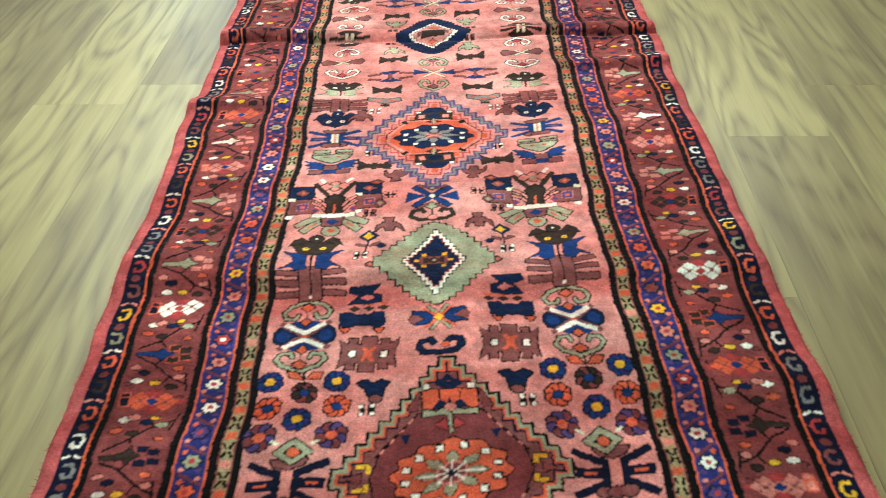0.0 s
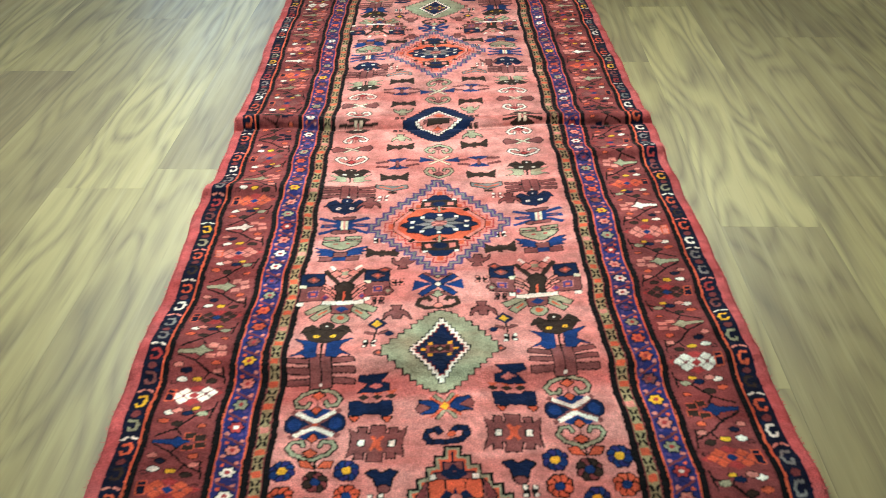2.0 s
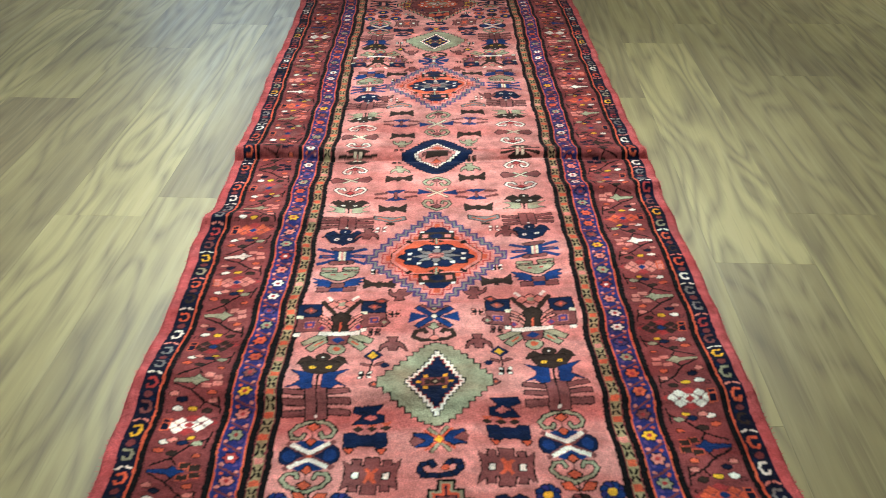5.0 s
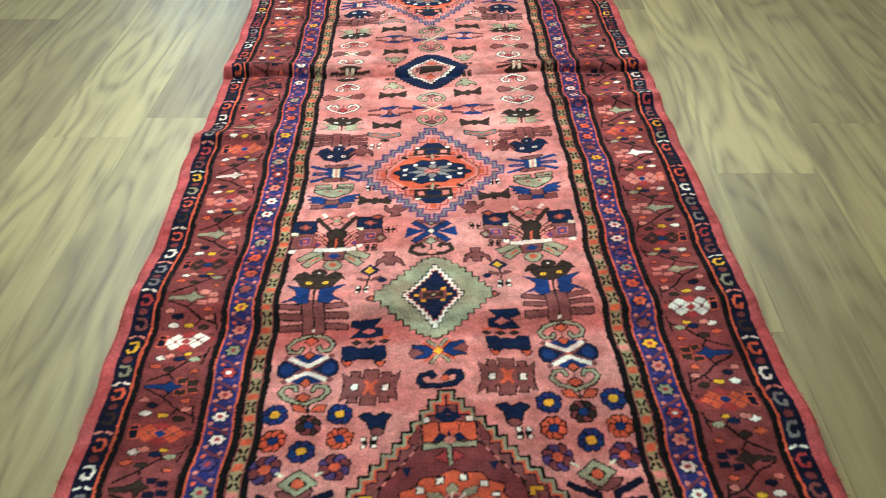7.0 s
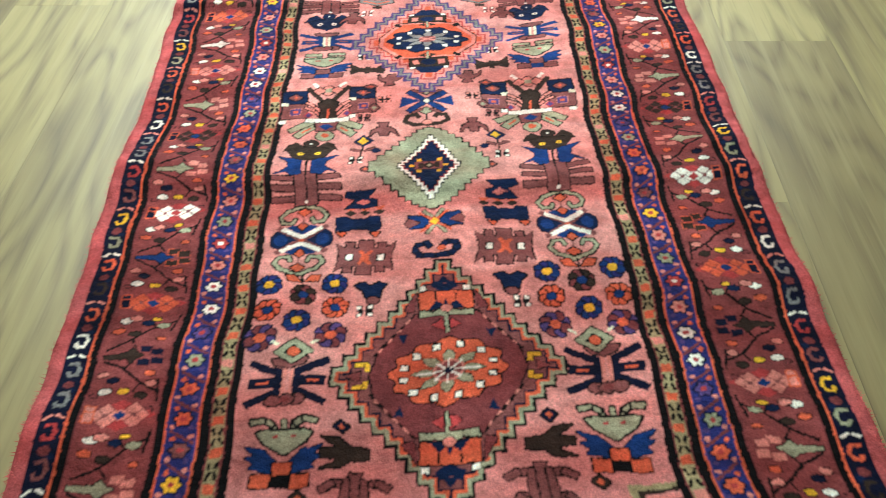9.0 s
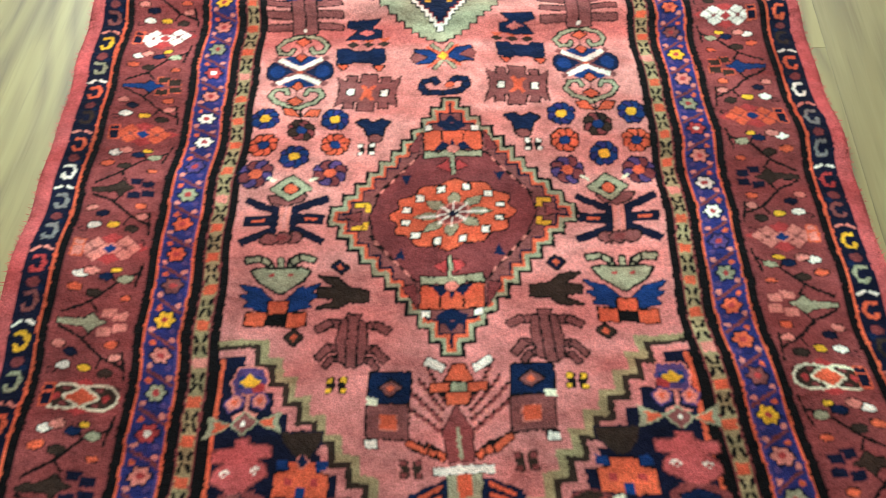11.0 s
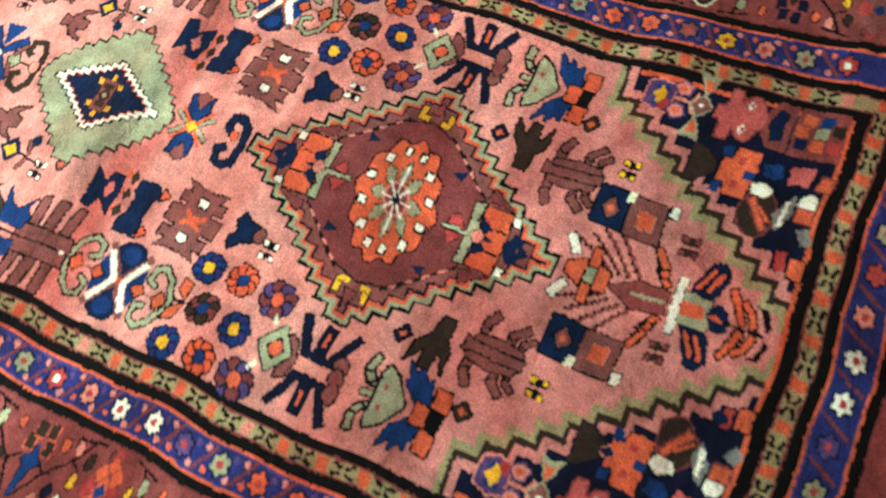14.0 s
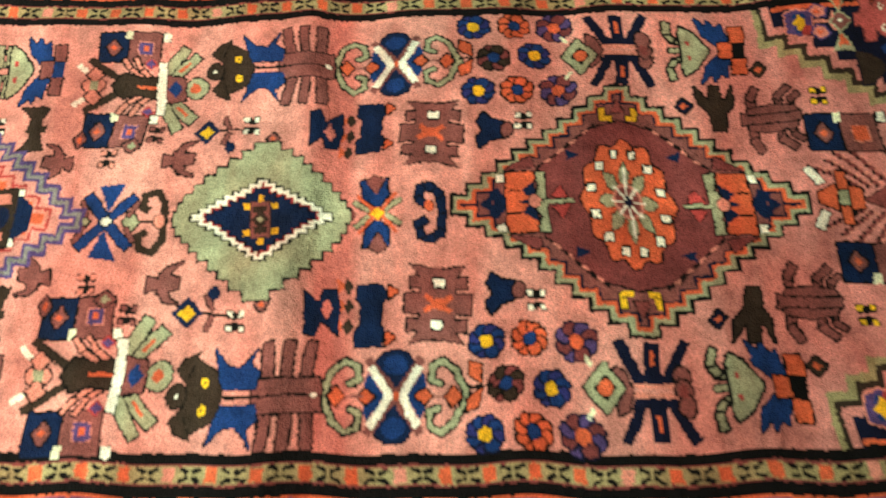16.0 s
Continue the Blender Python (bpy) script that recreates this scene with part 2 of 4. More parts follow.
# ---- the rug: a knotted chart, woven into one sheet of parts ----
# The chart is in millimetres: u across, v along, v = 0 at the first medallion's middle. The far half mirrors the near half.
HALF_U, END_V, MIRROR_V, STEP = 518, -680, 1204, 1.0
FIELD_U, FIELD_V = 260, -421
NU, NV = int(2 * HALF_U / STEP), int((MIRROR_V - END_V) / STEP)
chart = np.zeros((NV, NU), np.uint8)
owner = np.zeros((NV, NU), np.int32)
AU = (np.arange(NU) + 0.5) * STEP - HALF_U
AV = (np.arange(NV) + 0.5) * STEP + END_V
DYES = [  # letter, colour
    ("f", "d08b83"), ("m", "80403f"), ("n", "0e1128"), ("b", "1b356c"), ("k", "0c090a"), ("o", "cc5e40"), ("g", "9b9a7e"),
    ("w", "efe8da"), ("y", "dfae2c"), ("p", "74393a"), ("l", "524072"), ("t", "32261f"), ("r", "a63d3d"), ("s", "d18377"),
    ("e", "b85a5a"), ("q", "7d4a48"), ("a", "7d7a78"), ("d", "0f1d3e"), ("v", "2a2d68"), ("h", "d9d4b8"), ("c", "9c8d68"),
]
CODE = {c: i for i, (c, _) in enumerate(DYES)}
part_names = ["field"]
part_labels = ["rose-pink wool field"]
part_under = [0]


def begin(name, label="", under=0):
    """A new woven part; what is drawn next belongs to it. under: the part that it is a piece of."""
    part_names.append(name)
    part_labels.append(label)
    part_under.append(under)
    Loom.now = len(part_names) - 1
    return Loom.now


class Loom:
    now = 0
    cu, cv, s, f, k = 0.0, 0.0, 1, 1, 1.0


def at(cu, cv, s=1, f=1, k=1.0):
    Loom.cu, Loom.cv, Loom.s, Loom.f, Loom.k = cu, cv, s, f, k


def window(u0, v0, u1, v1):
    j0, j1 = max(0, int((u0 + HALF_U) / STEP) - 6), min(NU, int((u1 + HALF_U) / STEP) + 7)
    i0, i1 = max(0, int((v0 - END_V) / STEP) - 6), min(NV, int((v1 - END_V) / STEP) + 7)
    return slice(i0, i1), slice(j0, j1)


def grown(mask, mm):
    r = int(round(mm / STEP))
    out = mask.copy()
    for di in range(-r, r + 1):
        for dj in range(-r, r + 1):
            if di * di + dj * dj <= r * r + 1 and (di or dj):
                src = mask[max(0, -di) : mask.shape[0] - max(0, di), max(0, -dj) : mask.shape[1] - max(0, dj)]
                out[max(0, di) : mask.shape[0] - max(0, -di), max(0, dj) : mask.shape[1] - max(0, -dj)] |= src
    return out


def lay(win, mask, col, ol=0.0, olc="k"):
    if ol:
        big = grown(mask, ol)
        chart[win][big] = CODE[olc]
        owner[win][big] = Loom.now
    chart[win][mask] = CODE[col]
    owner[win][mask] = Loom.now


def place(p):
    return Loom.cu + Loom.s * p[0], Loom.cv + Loom.f * Loom.k * p[1]


def poly(col, pts, ol=0.0, olc="k"):
    q = [place(p) for p in pts]
    us, vs = [p[0] for p in q], [p[1] for p in q]
    win = window(min(us), min(vs), max(us), max(vs))
    gu, gv = np.meshgrid(AU[win[1]], AV[win[0]])
    inside = np.zeros(gu.shape, bool)
    for (ua, va), (ub, vb) in zip(q, q[1:] + q[:1]):
        if va != vb:
            inside ^= ((va > gv) != (vb > gv)) & (gu < (ub - ua) * (gv - va) / (vb - va) + ua)
    lay(win, inside, col, ol, olc)


def mpoly(col, pts, ol=0.0, olc="k"):
    poly(col, pts, ol, olc)
    poly(col, [(-u, v) for u, v in pts], ol, olc)


def disc(col, u, v, ru, rv, ol=0.0, olc="k", lobes=0, depth=0.0):
    cu, cv = place((u, v))
    rv = rv * Loom.k
    win = window(cu - ru * 1.3, cv - rv * 1.3, cu + ru * 1.3, cv + rv * 1.3)
    gu, gv = np.meshgrid((AU[win[1]] - cu) / ru, (AV[win[0]] - cv) / rv)
    lay(win, np.hypot(gu, gv) < 1 + depth * np.cos(lobes * np.arctan2(gv, gu)), col, ol, olc)


def gem(col, u, v, ru, rv, ol=0.0, olc="k"):
    poly(col, [(u - ru, v), (u, v - rv), (u + ru, v), (u, v + rv)], ol, olc)


def rect(col, u0, v0, u1, v1, ol=0.0, olc="k"):
    poly(col, [(u0, v0), (u1, v0), (u1, v1), (u0, v1)], ol, olc)


def mrect(col, u0, v0, u1, v1, ol=0.0, olc="k"):
    mpoly(col, [(u0, v0), (u1, v0), (u1, v1), (u0, v1)], ol, olc)


def bar(col, pts, w, ol=0.0, olc="k"):
    for (a, b), (c, d) in zip(pts, pts[1:]):
        n = math.hypot(c - a, d - b) or 1
        du, dv, eu, ev = -(d - b) / n * w / 2, (c - a) / n * w / 2, (c - a) / n * w / 4, (d - b) / n * w / 4
        poly(col, [(a + du - eu, b + dv - ev), (c + du + eu, d + dv + ev), (c - du + eu, d - dv + ev), (a - du - eu, b - dv - ev)], ol, olc)


def mbar(col, pts, w, ol=0.0, olc="k"):
    bar(col, pts, w, ol, olc)
    bar(col, [(-u, v) for u, v in pts], w, ol, olc)


def stepped(hu, hv, steps, bands, power=1.0):
    """A stepped diamond about the present place: bands are (inset in mm, dye), outermost first."""
    cu, cv = Loom.cu, Loom.cv
    win = window(cu - hu, cv - hv, cu + hu, cv + hv)
    gu, gv = np.meshgrid(np.abs(AU[win[1]] - cu), np.abs(AV[win[0]] - cv))
    for inset, col in bands:
        x, y = gu + inset, gv + inset * hv / hu * 0.8
        k = np.floor(x / (hu / steps))
        lay(win, y < (1 - np.clip(k / steps, 0, 1) ** power) * hv, col)


# borders, by the distance from the field's edge
gu, gv = np.meshgrid(AU, AV)
out = np.maximum(np.abs(gu) - FIELD_U, FIELD_V - gv)
BANDS = [
    ("inner_stripe", "sage-green striped guard with orange squares", [(0, "k"), (10, "m"), (12, "c"), (28, "m"), (30, "k")]),
    ("inner_guard", "violet-blue flowered guard band", [(40, "k"), (41, "o"), (44, "l"), (46, "v"), (80, "l"), (81, "o"), (84, "k")]),
    ("main_border", "wine-red main border with vines", [(94, "p"), (96, "m")]),
    ("outer_guard", "navy guard band with hook figures", [(189, "p"), (191, "k"), (200, "o"), (204, "n")]),
    ("selvedge", "fuzzy rose-red overcast edge", [(234, "e")]),
]
band_ids = {}
for name, label, rows in BANDS:
    begin(name, label)
    band_ids[name] = Loom.now
    for d, col in rows:
        chart[out >= d] = CODE[col]
        owner[out >= d] = Loom.now

# ---- figures of the field ----
def x_mark():
    begin("cross_figure", "blue and white crossed figure")
    for u in (-29, 29):
        disc("d", u, 0, 18, 20, 1.5, "n")
        disc("b", u + (4 if u > 0 else -4), 0, 10, 12)
    bar("q", [(-38, -27), (38, 27)], 9)
    bar("q", [(-38, 27), (38, -27)], 9)
    for f in (1, -1):
        poly("b", [(-26, 28 * f), (0, 12 * f), (26, 28 * f), (14, 33 * f), (-14, 33 * f)])
        bar("w", [(-30, 24 * f), (0, 7 * f), (30, 24 * f)], 8.5)
        gem("o", 0, 31 * f, 9, 9, 1.5)
    gem("o", 0, 0, 6, 5)


def scroll(col="g", inner="o", wide=1.0):
    begin("scroll_figure")
    mbar(col, [(0, -20), (-28 * wide, -7), (-38 * wide, 6), (-32 * wide, 17), (-17 * wide, 18), (-13 * wide, 8)], 5.5, 1.8)
    mbar(col, [(0, -20), (-28 * wide, -7), (-38 * wide, 6), (-32 * wide, 17), (-17 * wide, 18), (-13 * wide, 8)], 5.5)
    gem(inner, 0, -5, 11, 8, 1.5)
    bar("q", [(0, 4), (0, 20)], 3)


def rosette(petal, heart, alt=None, r=19, edge=""):
    begin("rosette")
    for k in range(8):
        a = math.pi / 4 * k + 0.39
        disc(petal if k % 2 or not alt else alt, 0.62 * r * math.cos(a), 0.62 * r * math.sin(a), 0.33 * r, 0.33 * r, 2.0 if edge else 1.6, edge or "n")
    disc(heart, 0, 0, 0.36 * r, 0.34 * r, 1.2, "n" if heart != "b" else "k")


def lozenge_flower():
    begin("lozenge_flower")
    gem("g", 0, 0, 26, 20, 2.5)
    disc("g", 0, 0, 17, 13)
    gem("k", 0, -1, 14, 11)
    disc("o", 0, -1, 8, 7)
    mbar("h", [(22, 12), (30, 18)], 4)


def spider(claw="d", bone="s", heart="q"):
    begin("spider_figure")
    mbar(claw, [(10, 15), (24, 20), (52, 34)], 12)
    mbar(claw, [(12, 0), (48, 0)], 17)
    mbar("o" if claw == "n" else "q", [(27, 0), (42, 0)], 5)
    mbar(claw, [(10, -15), (24, -20), (52, -34)], 12)
    mpoly(claw, [(7, -16), (18, -18), (18, 18), (7, 16)])
    bar(bone, [(-5, -20), (-5, 20)], 6)
    bar(bone, [(5, -20), (5, 20)], 6)
    poly(heart, [(-26, 38), (26, 38), (20, 28), (0, 21), (-20, 28)], 2.2)
    for u in (-15, 0, 15):
        disc(heart, u, -29, 11, 8, 1.8)
    disc("m", 0, -28, 7, 5)


def goat(block="o", horns=True):
    begin("goat_figure")
    if horns:
        mbar("g", [(13, 6), (17, 17), (30, 22), (46, 19)], 6.5, 2.6)
        bar("g", [(0, 2), (0, 20)], 6, 2)
    else:
        mbar("g", [(10, 2), (10, 22), (38, 22)], 8, 2)
        mbar("g", [(12, 8), (38, 8)], 8, 2)
    poly("g", [(-40, 4), (-28, 7), (28, 7), (40, 4), (30, -9), (0, -25), (-30, -9)], 3)
    mpoly("r", [(9, -3), (17, -3), (17, 1), (9, 1)])
    mpoly("b", [(6, -36), (26, -20), (56, -14), (42, -26), (54, -31), (40, -37), (46, -45), (16, -49), (6, -46)], 1.4, "n")
    rect(block, -13, -52, 13, -36, 1.8)
    mpoly(block, [(14, -52), (40, -52), (40, -68), (14, -68)], 2.2)
    rect("k" if block == "o" else "b", -13, -68, 13, -53)


def hand_figure():
    begin("hand_figure")
    poly("t", [(-26, 6), (-2, 10), (10, 20), (34, 22), (18, 12), (14, 7), (34, 6), (34, -5), (14, -6), (16, -12), (34, -20), (8, -18), (-4, -9), (-26, -7)], 1.5)


def beetle():
    begin("beetle_figure")
    mbar("q", [(12, 20), (27, 22), (40, 15)], 8, 2)
    mbar("q", [(12, -10), (26, -8), (38, -20)], 8, 2)
    mbar("q", [(12, -21), (22, -22), (29, -30)], 6, 2)
    mpoly("q", [(6, -29), (14, -24), (17, 0), (14, 25), (6, 29)], 2)
    poly("q", [(-5, -31), (5, -31), (5, 27), (8, 34), (-8, 34), (-5, 27)], 2)


def four_dots(a="w", b="k"):
    begin("small_figure")
    mrect(b, 2, -9, 9, 9)
    rect(b, -11, -2, 11, 2)
    mrect("f", 0, -9, 1.4, 9)
    mrect(a, 5, 3.5, 11, 9, 1, b)
    mrect(a, 5, -9, 11, -3.5, 1, b)


def tulip():
    begin("tulip_figure")
    poly("d", [(-22, 12), (-10, 16), (0, 9), (12, 16), (24, 10), (14, 0), (10, -14), (-10, -14), (-12, 0)], 1.5)
    disc("q", 0, -18, 9, 6, 1.8)


def stepped_cross():
    begin("stepped_cross", "plum stepped cross with two white squares")
    for grow, col in ((2.2, "k"), (0, "q")):
        rect(col, -38 - grow, -18 - grow, 38 + grow, 18 + grow)
        mrect(col, 17 - grow, -30 - grow, 29 + grow, 30 + grow)
        rect(col, -11 - grow, -35 - grow, 11 + grow, 35 + grow)
        mpoly(col, [(29, 18 + grow), (42 + grow, 28 + grow), (38 + grow, 8)])
        mpoly(col, [(29, -18 - grow), (42 + grow, -28 - grow), (38 + grow, -8)])
    mpoly("o", [(2, 0), (11, 13), (6, 16), (0, 8)])
    mpoly("o", [(2, 0), (11, -13), (6, -16), (0, -8)])
    rect("o", -6, -7, 6, 7)
    mrect("w", 18, -6, 27, 5, 1.6)


def navy_block():
    begin("block_figure")
    poly("d", [(-34, 14), (-18, 16), (-12, 11), (12, 11), (18, 16), (34, 14), (33, -14), (16, -16), (10, -12), (-12, -12), (-18, -16), (-34, -13)], 1.2)
    mpoly("o", [(18, -18), (32, -18), (25, -28)], 1.5)


def red_panel():
    begin("panel_figure")
    for u in (-22, 0, 22):
        poly("o", [(u - 10, 8), (u + 10, 8), (u, 0)])
        gem("t", u, -3, 10, 6)


def z_figure():
    begin("z_figure")
    poly("d", [(-26, 18), (20, 18), (26, 6), (8, 2), (24, -18), (-4, -18), (-26, -14), (-26, 0), (-10, 4)], 1.2)
    gem("f", -4, -4, 12, 6)


def bug():
    begin("bug_figure")
    for v in (-22, 0, 21):
        mbar("q", [(14, v * 0.8), (56, v)], 10.5, 2.2)
    rect("q", -18, -32, 18, 32, 2.2)
    bar("k", [(0, -30), (0, 30)], 2.5)
    disc("w", 0, -25, 3, 3)


def bird(body="t", wing="b", eye="y"):
    begin("bird_figure")
    bar(body if not wing else "k", [(0, -18), (0, -26 if not wing else -58)], 3.5)
    if wing:
        mpoly(wing, [(9, -14), (22, -16), (52, -8), (34, -24), (32, -38), (54, -54), (36, -48), (25, -58), (9, -56)], 1.4, "n")
    mpoly(body, [(14, 6), (30, 12), (48, 6), (40, 22), (28, 30), (12, 16)], 1.4)
    poly(body, [(-40, 8), (-26, -14), (0, -23), (26, -14), (40, 8), (20, 15), (-20, 15)], 1.4)
    disc(body, 0, 25, 12, 10, 1.4)
    for u in (-15, 15):
        disc(eye, u, -3, 5.5, 4)
        disc("t", u, -3, 2.5, 1.8)
    disc("w", 0, 25, 2, 2)


def butterfly(wide=1.0):
    begin("butterfly_figure", "brown butterfly figure with a white bar")
    mbar("g", [(14, -34), (46, -66)], 14, 2)
    mbar("o", [(26, -46), (38, -58)], 4)
    mbar("g", [(26, -30), (58, -50)], 12, 2)
    disc("g", 0, -68, 15, 13, 2)
    disc("o", 0, -66, 7, 6)
    poly("q", [(-20, -30), (20, -30), (16, -54), (-16, -54)], 2)
    gem("b", 0, -42, 13, 9)
    mbar("s", [(12, -14), (26, 2), (40, 10)], 5, 1.6)
    mbar("s", [(12, -2), (26, 16), (38, 24)], 5, 1.6)
    mpoly("l", [(28, -10), (34, -16), (40, -10), (34, -4)], 2, "r")
    mbar("t", [(2, 10), (14, 34), (36, 64)], 10)
    poly("t", [(-16, -22), (16, -22), (12, 2), (18, 22), (0, 34), (-18, 22), (-12, 2)], 1.5)
    bar("o", [(0, -18), (0, 4)], 4)
    disc("s", 0, 56, 10, 13, 2)
    mpoly("s", [(4, 56), (16, 66), (26, 56), (16, 46)], 2)
    rect("g", -6, 51, 6, 61)
    mbar("w", [(20, 68), (28, 78)], 7)
    rect("w", -38, -30, 38, -20, 1)


def house(top="d", low="q", mid="l"):
    begin("house_figure")
    rect(low, -22, -36, 22, 4, 2.4)
    rect(top, -22, 4, 22, 38, 2.4)
    gem("q", -1, 21, 13, 9, 1.5)
    gem("o", -1, 21, 5, 4)
    rect(mid, -10, -26, 8, -10, 1.2, "s")
    rect("o", -5, -21, 3, -15)
    rect("h", 12, 0, 24, 8)
    rect("w", 12, -48, 24, -39, 1)


def bud():
    begin("bud_figure")
    bar("k", [(0, -8), (2, -44)], 3)
    mbar("q", [(4, -26), (18, -20)], 5, 1)
    gem("d", 0, 0, 18, 16)
    gem("y", 0, 0, 9, 9)
    disc("d", -22, -28, 8, 6)


def crab(col="q"):
    begin("crab_figure")
    poly(col, [(-24, -18), (-21, -2), (-10, 8), (-5, 8), (-9, 20), (9, 20), (5, 8), (10, 8), (21, -2), (24, -18), (16, -6), (8, -4), (7, -15), (-7, -15), (-8, -4), (-16, -6)], 1.6)


def bowtie(col="t"):
    begin("bow_figure")
    mpoly(col, [(0, 6), (16, 6), (32, 18), (30, -16), (14, -8), (0, -8)], 1.2)
    rect(col, -5, -14, 5, 10)


def pip(col, ru=11, rv=9, core="o"):
    begin("small_figure")
    gem(col, 0, 0, ru, rv, 1.6)
    gem(core, 0, 0, ru * 0.45, rv * 0.45)


OUTER = [  # figure, v, up or down, length
    (lambda: goat("o"), -82, 1, 0.97), (lambda: spider("n"), -5, 1, 0.95), (lambda: scroll(), 198, 1, 1), (x_mark, 252, 1, 0.95), (lambda: scroll(), 306, -1, 1), (bug, 358, 1, 1),
    (lambda: bird(), 442, 1, 1), (lambda: goat("q", False), 714, 1, 0.9), (lambda: spider("b", "h"), 776, 1, 0.75), (lambda: bird("d", "", "w"), 838, 1, 1), (bug, 896, 1, 0.72),
    (lambda: bird("t", "g", "w"), 978, 1, 0.66), (lambda: scroll("w", "r"), 1036, 1, 0.9), (lambda: scroll("w", "r", 0.8), 1142, -1, 0.9),
]
INNER = [  # figure, u, v, up or down
    (hand_figure, 121, -108, 1), (beetle, 109, -167, 1), (four_dots, 109, 107, 1), (tulip, 97, 143, 1), (stepped_cross, 101, 210, 1), (navy_block, 113, 280, 1),
    (red_panel, 103, 306, 1), (z_figure, 111, 330, 1), (lambda: four_dots("w", "k"), 118, 417, 1), (bud, 111, 468, 1), (lambda: crab(), 77, 495, 1),
    (lambda: four_dots("q", "k"), 112, 530, 1), (lambda: house(), 115, 581, 1), (lambda: house(), 235, 575, 1), (bowtie, 115, 677, 1),
    (lambda: four_dots("w", "k"), 122, 722, 1), (lambda: four_dots("s", "k"), 77, 580, 1), (lambda: crab(), 70, 640, -1), (lambda: four_dots("w", "q"), 122, 868, 1),
    (lambda: crab("q"), 148, 852, 1), (bowtie, 97, 955, 1), (lambda: bowtie("t"), 88, 1088, 1), (lambda: crab("g"), 86, 1134, 1),
    (lambda: four_dots("q", "t"), 92, 1178, 1), (lambda: pip("n"), 128, -72, 1), (lambda: pip("t"), 176, -161, 1), (lambda: pip("q", 9, 7), 100, 390, 1),
    (lambda: pip("q", 9, 12, "g"), 95, 556, 1), (lambda: four_dots("y", "k"), 128, -220, 1), (lambda: pip("q", 12, 7), 102, 620, 1),
]
for s in (-1, 1):
    for figure, v, f, k in OUTER:
        at(s * (202 if v < 20 else 198) + (2 if v < 20 else -7), v, s * (0.85 if v < -50 else 0.93), f, k)
        figure()
    for figure, u, v, f in INNER:
        at(s * u + (4 if v < -200 else -1 if v < 180 else -9), v, s, f)
        figure()
    for u, v, petal, heart, alt, edge in [
        (242, 158, "b", "y", "v", ""), (243, 112, "o", "b", "o", "k"), (243, 65, "p", "o", "l", ""), (195, 136, "t", "b", "p", "k"), (200, 90, "b", "y", "v", ""),
        (149, 156, "b", "y", "v", ""), (150, 113, "o", "b", "o", "k"), (151, 66, "p", "o", "l", ""),
    ]:
        at(s * u - 1, v + 3, s)
        rosette(petal, heart, alt, 22 if petal in "p" else 19, edge)
    at(s * 197, 42, s)
    lozenge_flower()
    at(s * 195, 172, s)
    begin("leaf_figure")
    mpoly("o", [(3, -8), (12, 6), (26, 6), (20, -6)], 2)
    bar("k", [(0, -20), (0, 6)], 3)
    at(s * 177 - 8, 557, s)
    butterfly()
    # lozenge between the white scrolls, and the dark block on the mirror line
    at(s * 203 - 7, 1090)
    begin("lozenge_figure")
    mpoly("q", [(4, 0), (40, 14), (48, 0), (40, -14)], 1.8)
    bar("h", [(-16, -10), (16, 10)], 4, 1)
    bar("h", [(-16, 10), (16, -10)], 4, 1)
    at(s * 202, 1188)
    begin("block_figure")
    poly("t", [(-30, -4), (-12, -16), (12, -16), (30, -4), (12, 4), (-12, 4)], 1)
    mbar("t", [(14, 10), (46, 6)], 6, 1)
    mrect("h", 3, -2, 10, 14, 1)
    at(s * 92 - 9, 1012)
    begin("hourglass_figure")
    mpoly("b", [(0, 3), (26, 20), (0, 24)])
    mpoly("b", [(0, -3), (26, -20), (0, -24)])
    mbar("q", [(22, 12), (46, 8)], 6, 1.2)
    mbar("q", [(22, -12), (46, -8)], 6, 1.2)
    bar("q", [(0, -12), (0, 12)], 6, 1.2)
    at(s * 105 - 9, 908, s)
    begin("boat_figure")
    poly("a", [(-34, 14), (-34, 0), (0, -16), (34, 0), (34, 14), (14, 6), (-14, 6)], 1.8)
    bar("o", [(-26, 4), (0, -8), (26, 4)], 4)
    rect("t", -10, -26, 10, -18)

# ---- the middle column ----
begin("medallion", "plum stepped medallion with an orange rose")
at(3, 2)
stepped(151, 190, 11, [(0, "k"), (3.5, "g"), (8, "o"), (11.5, "n"), (14, "q")])
poly("p", [(-42, 92), (42, 92), (88, 40), (100, 0), (88, -40), (42, -92), (-42, -92), (-88, -40), (-100, 0), (-88, 40)], 2.4, "k")
for f in (1, -1):
    for k in range(9):
        u, v = 44 + 54 * k / 9, 92 - 66 * k / 9
        mbar("s" if k % 2 else "k", [(u, v * f), (u + 4, (v - 5) * f)], 3)
mpoly("d", [(52, 62), (66, 62), (58, 46)])
mpoly("d", [(52, -62), (66, -62), (58, -46)])
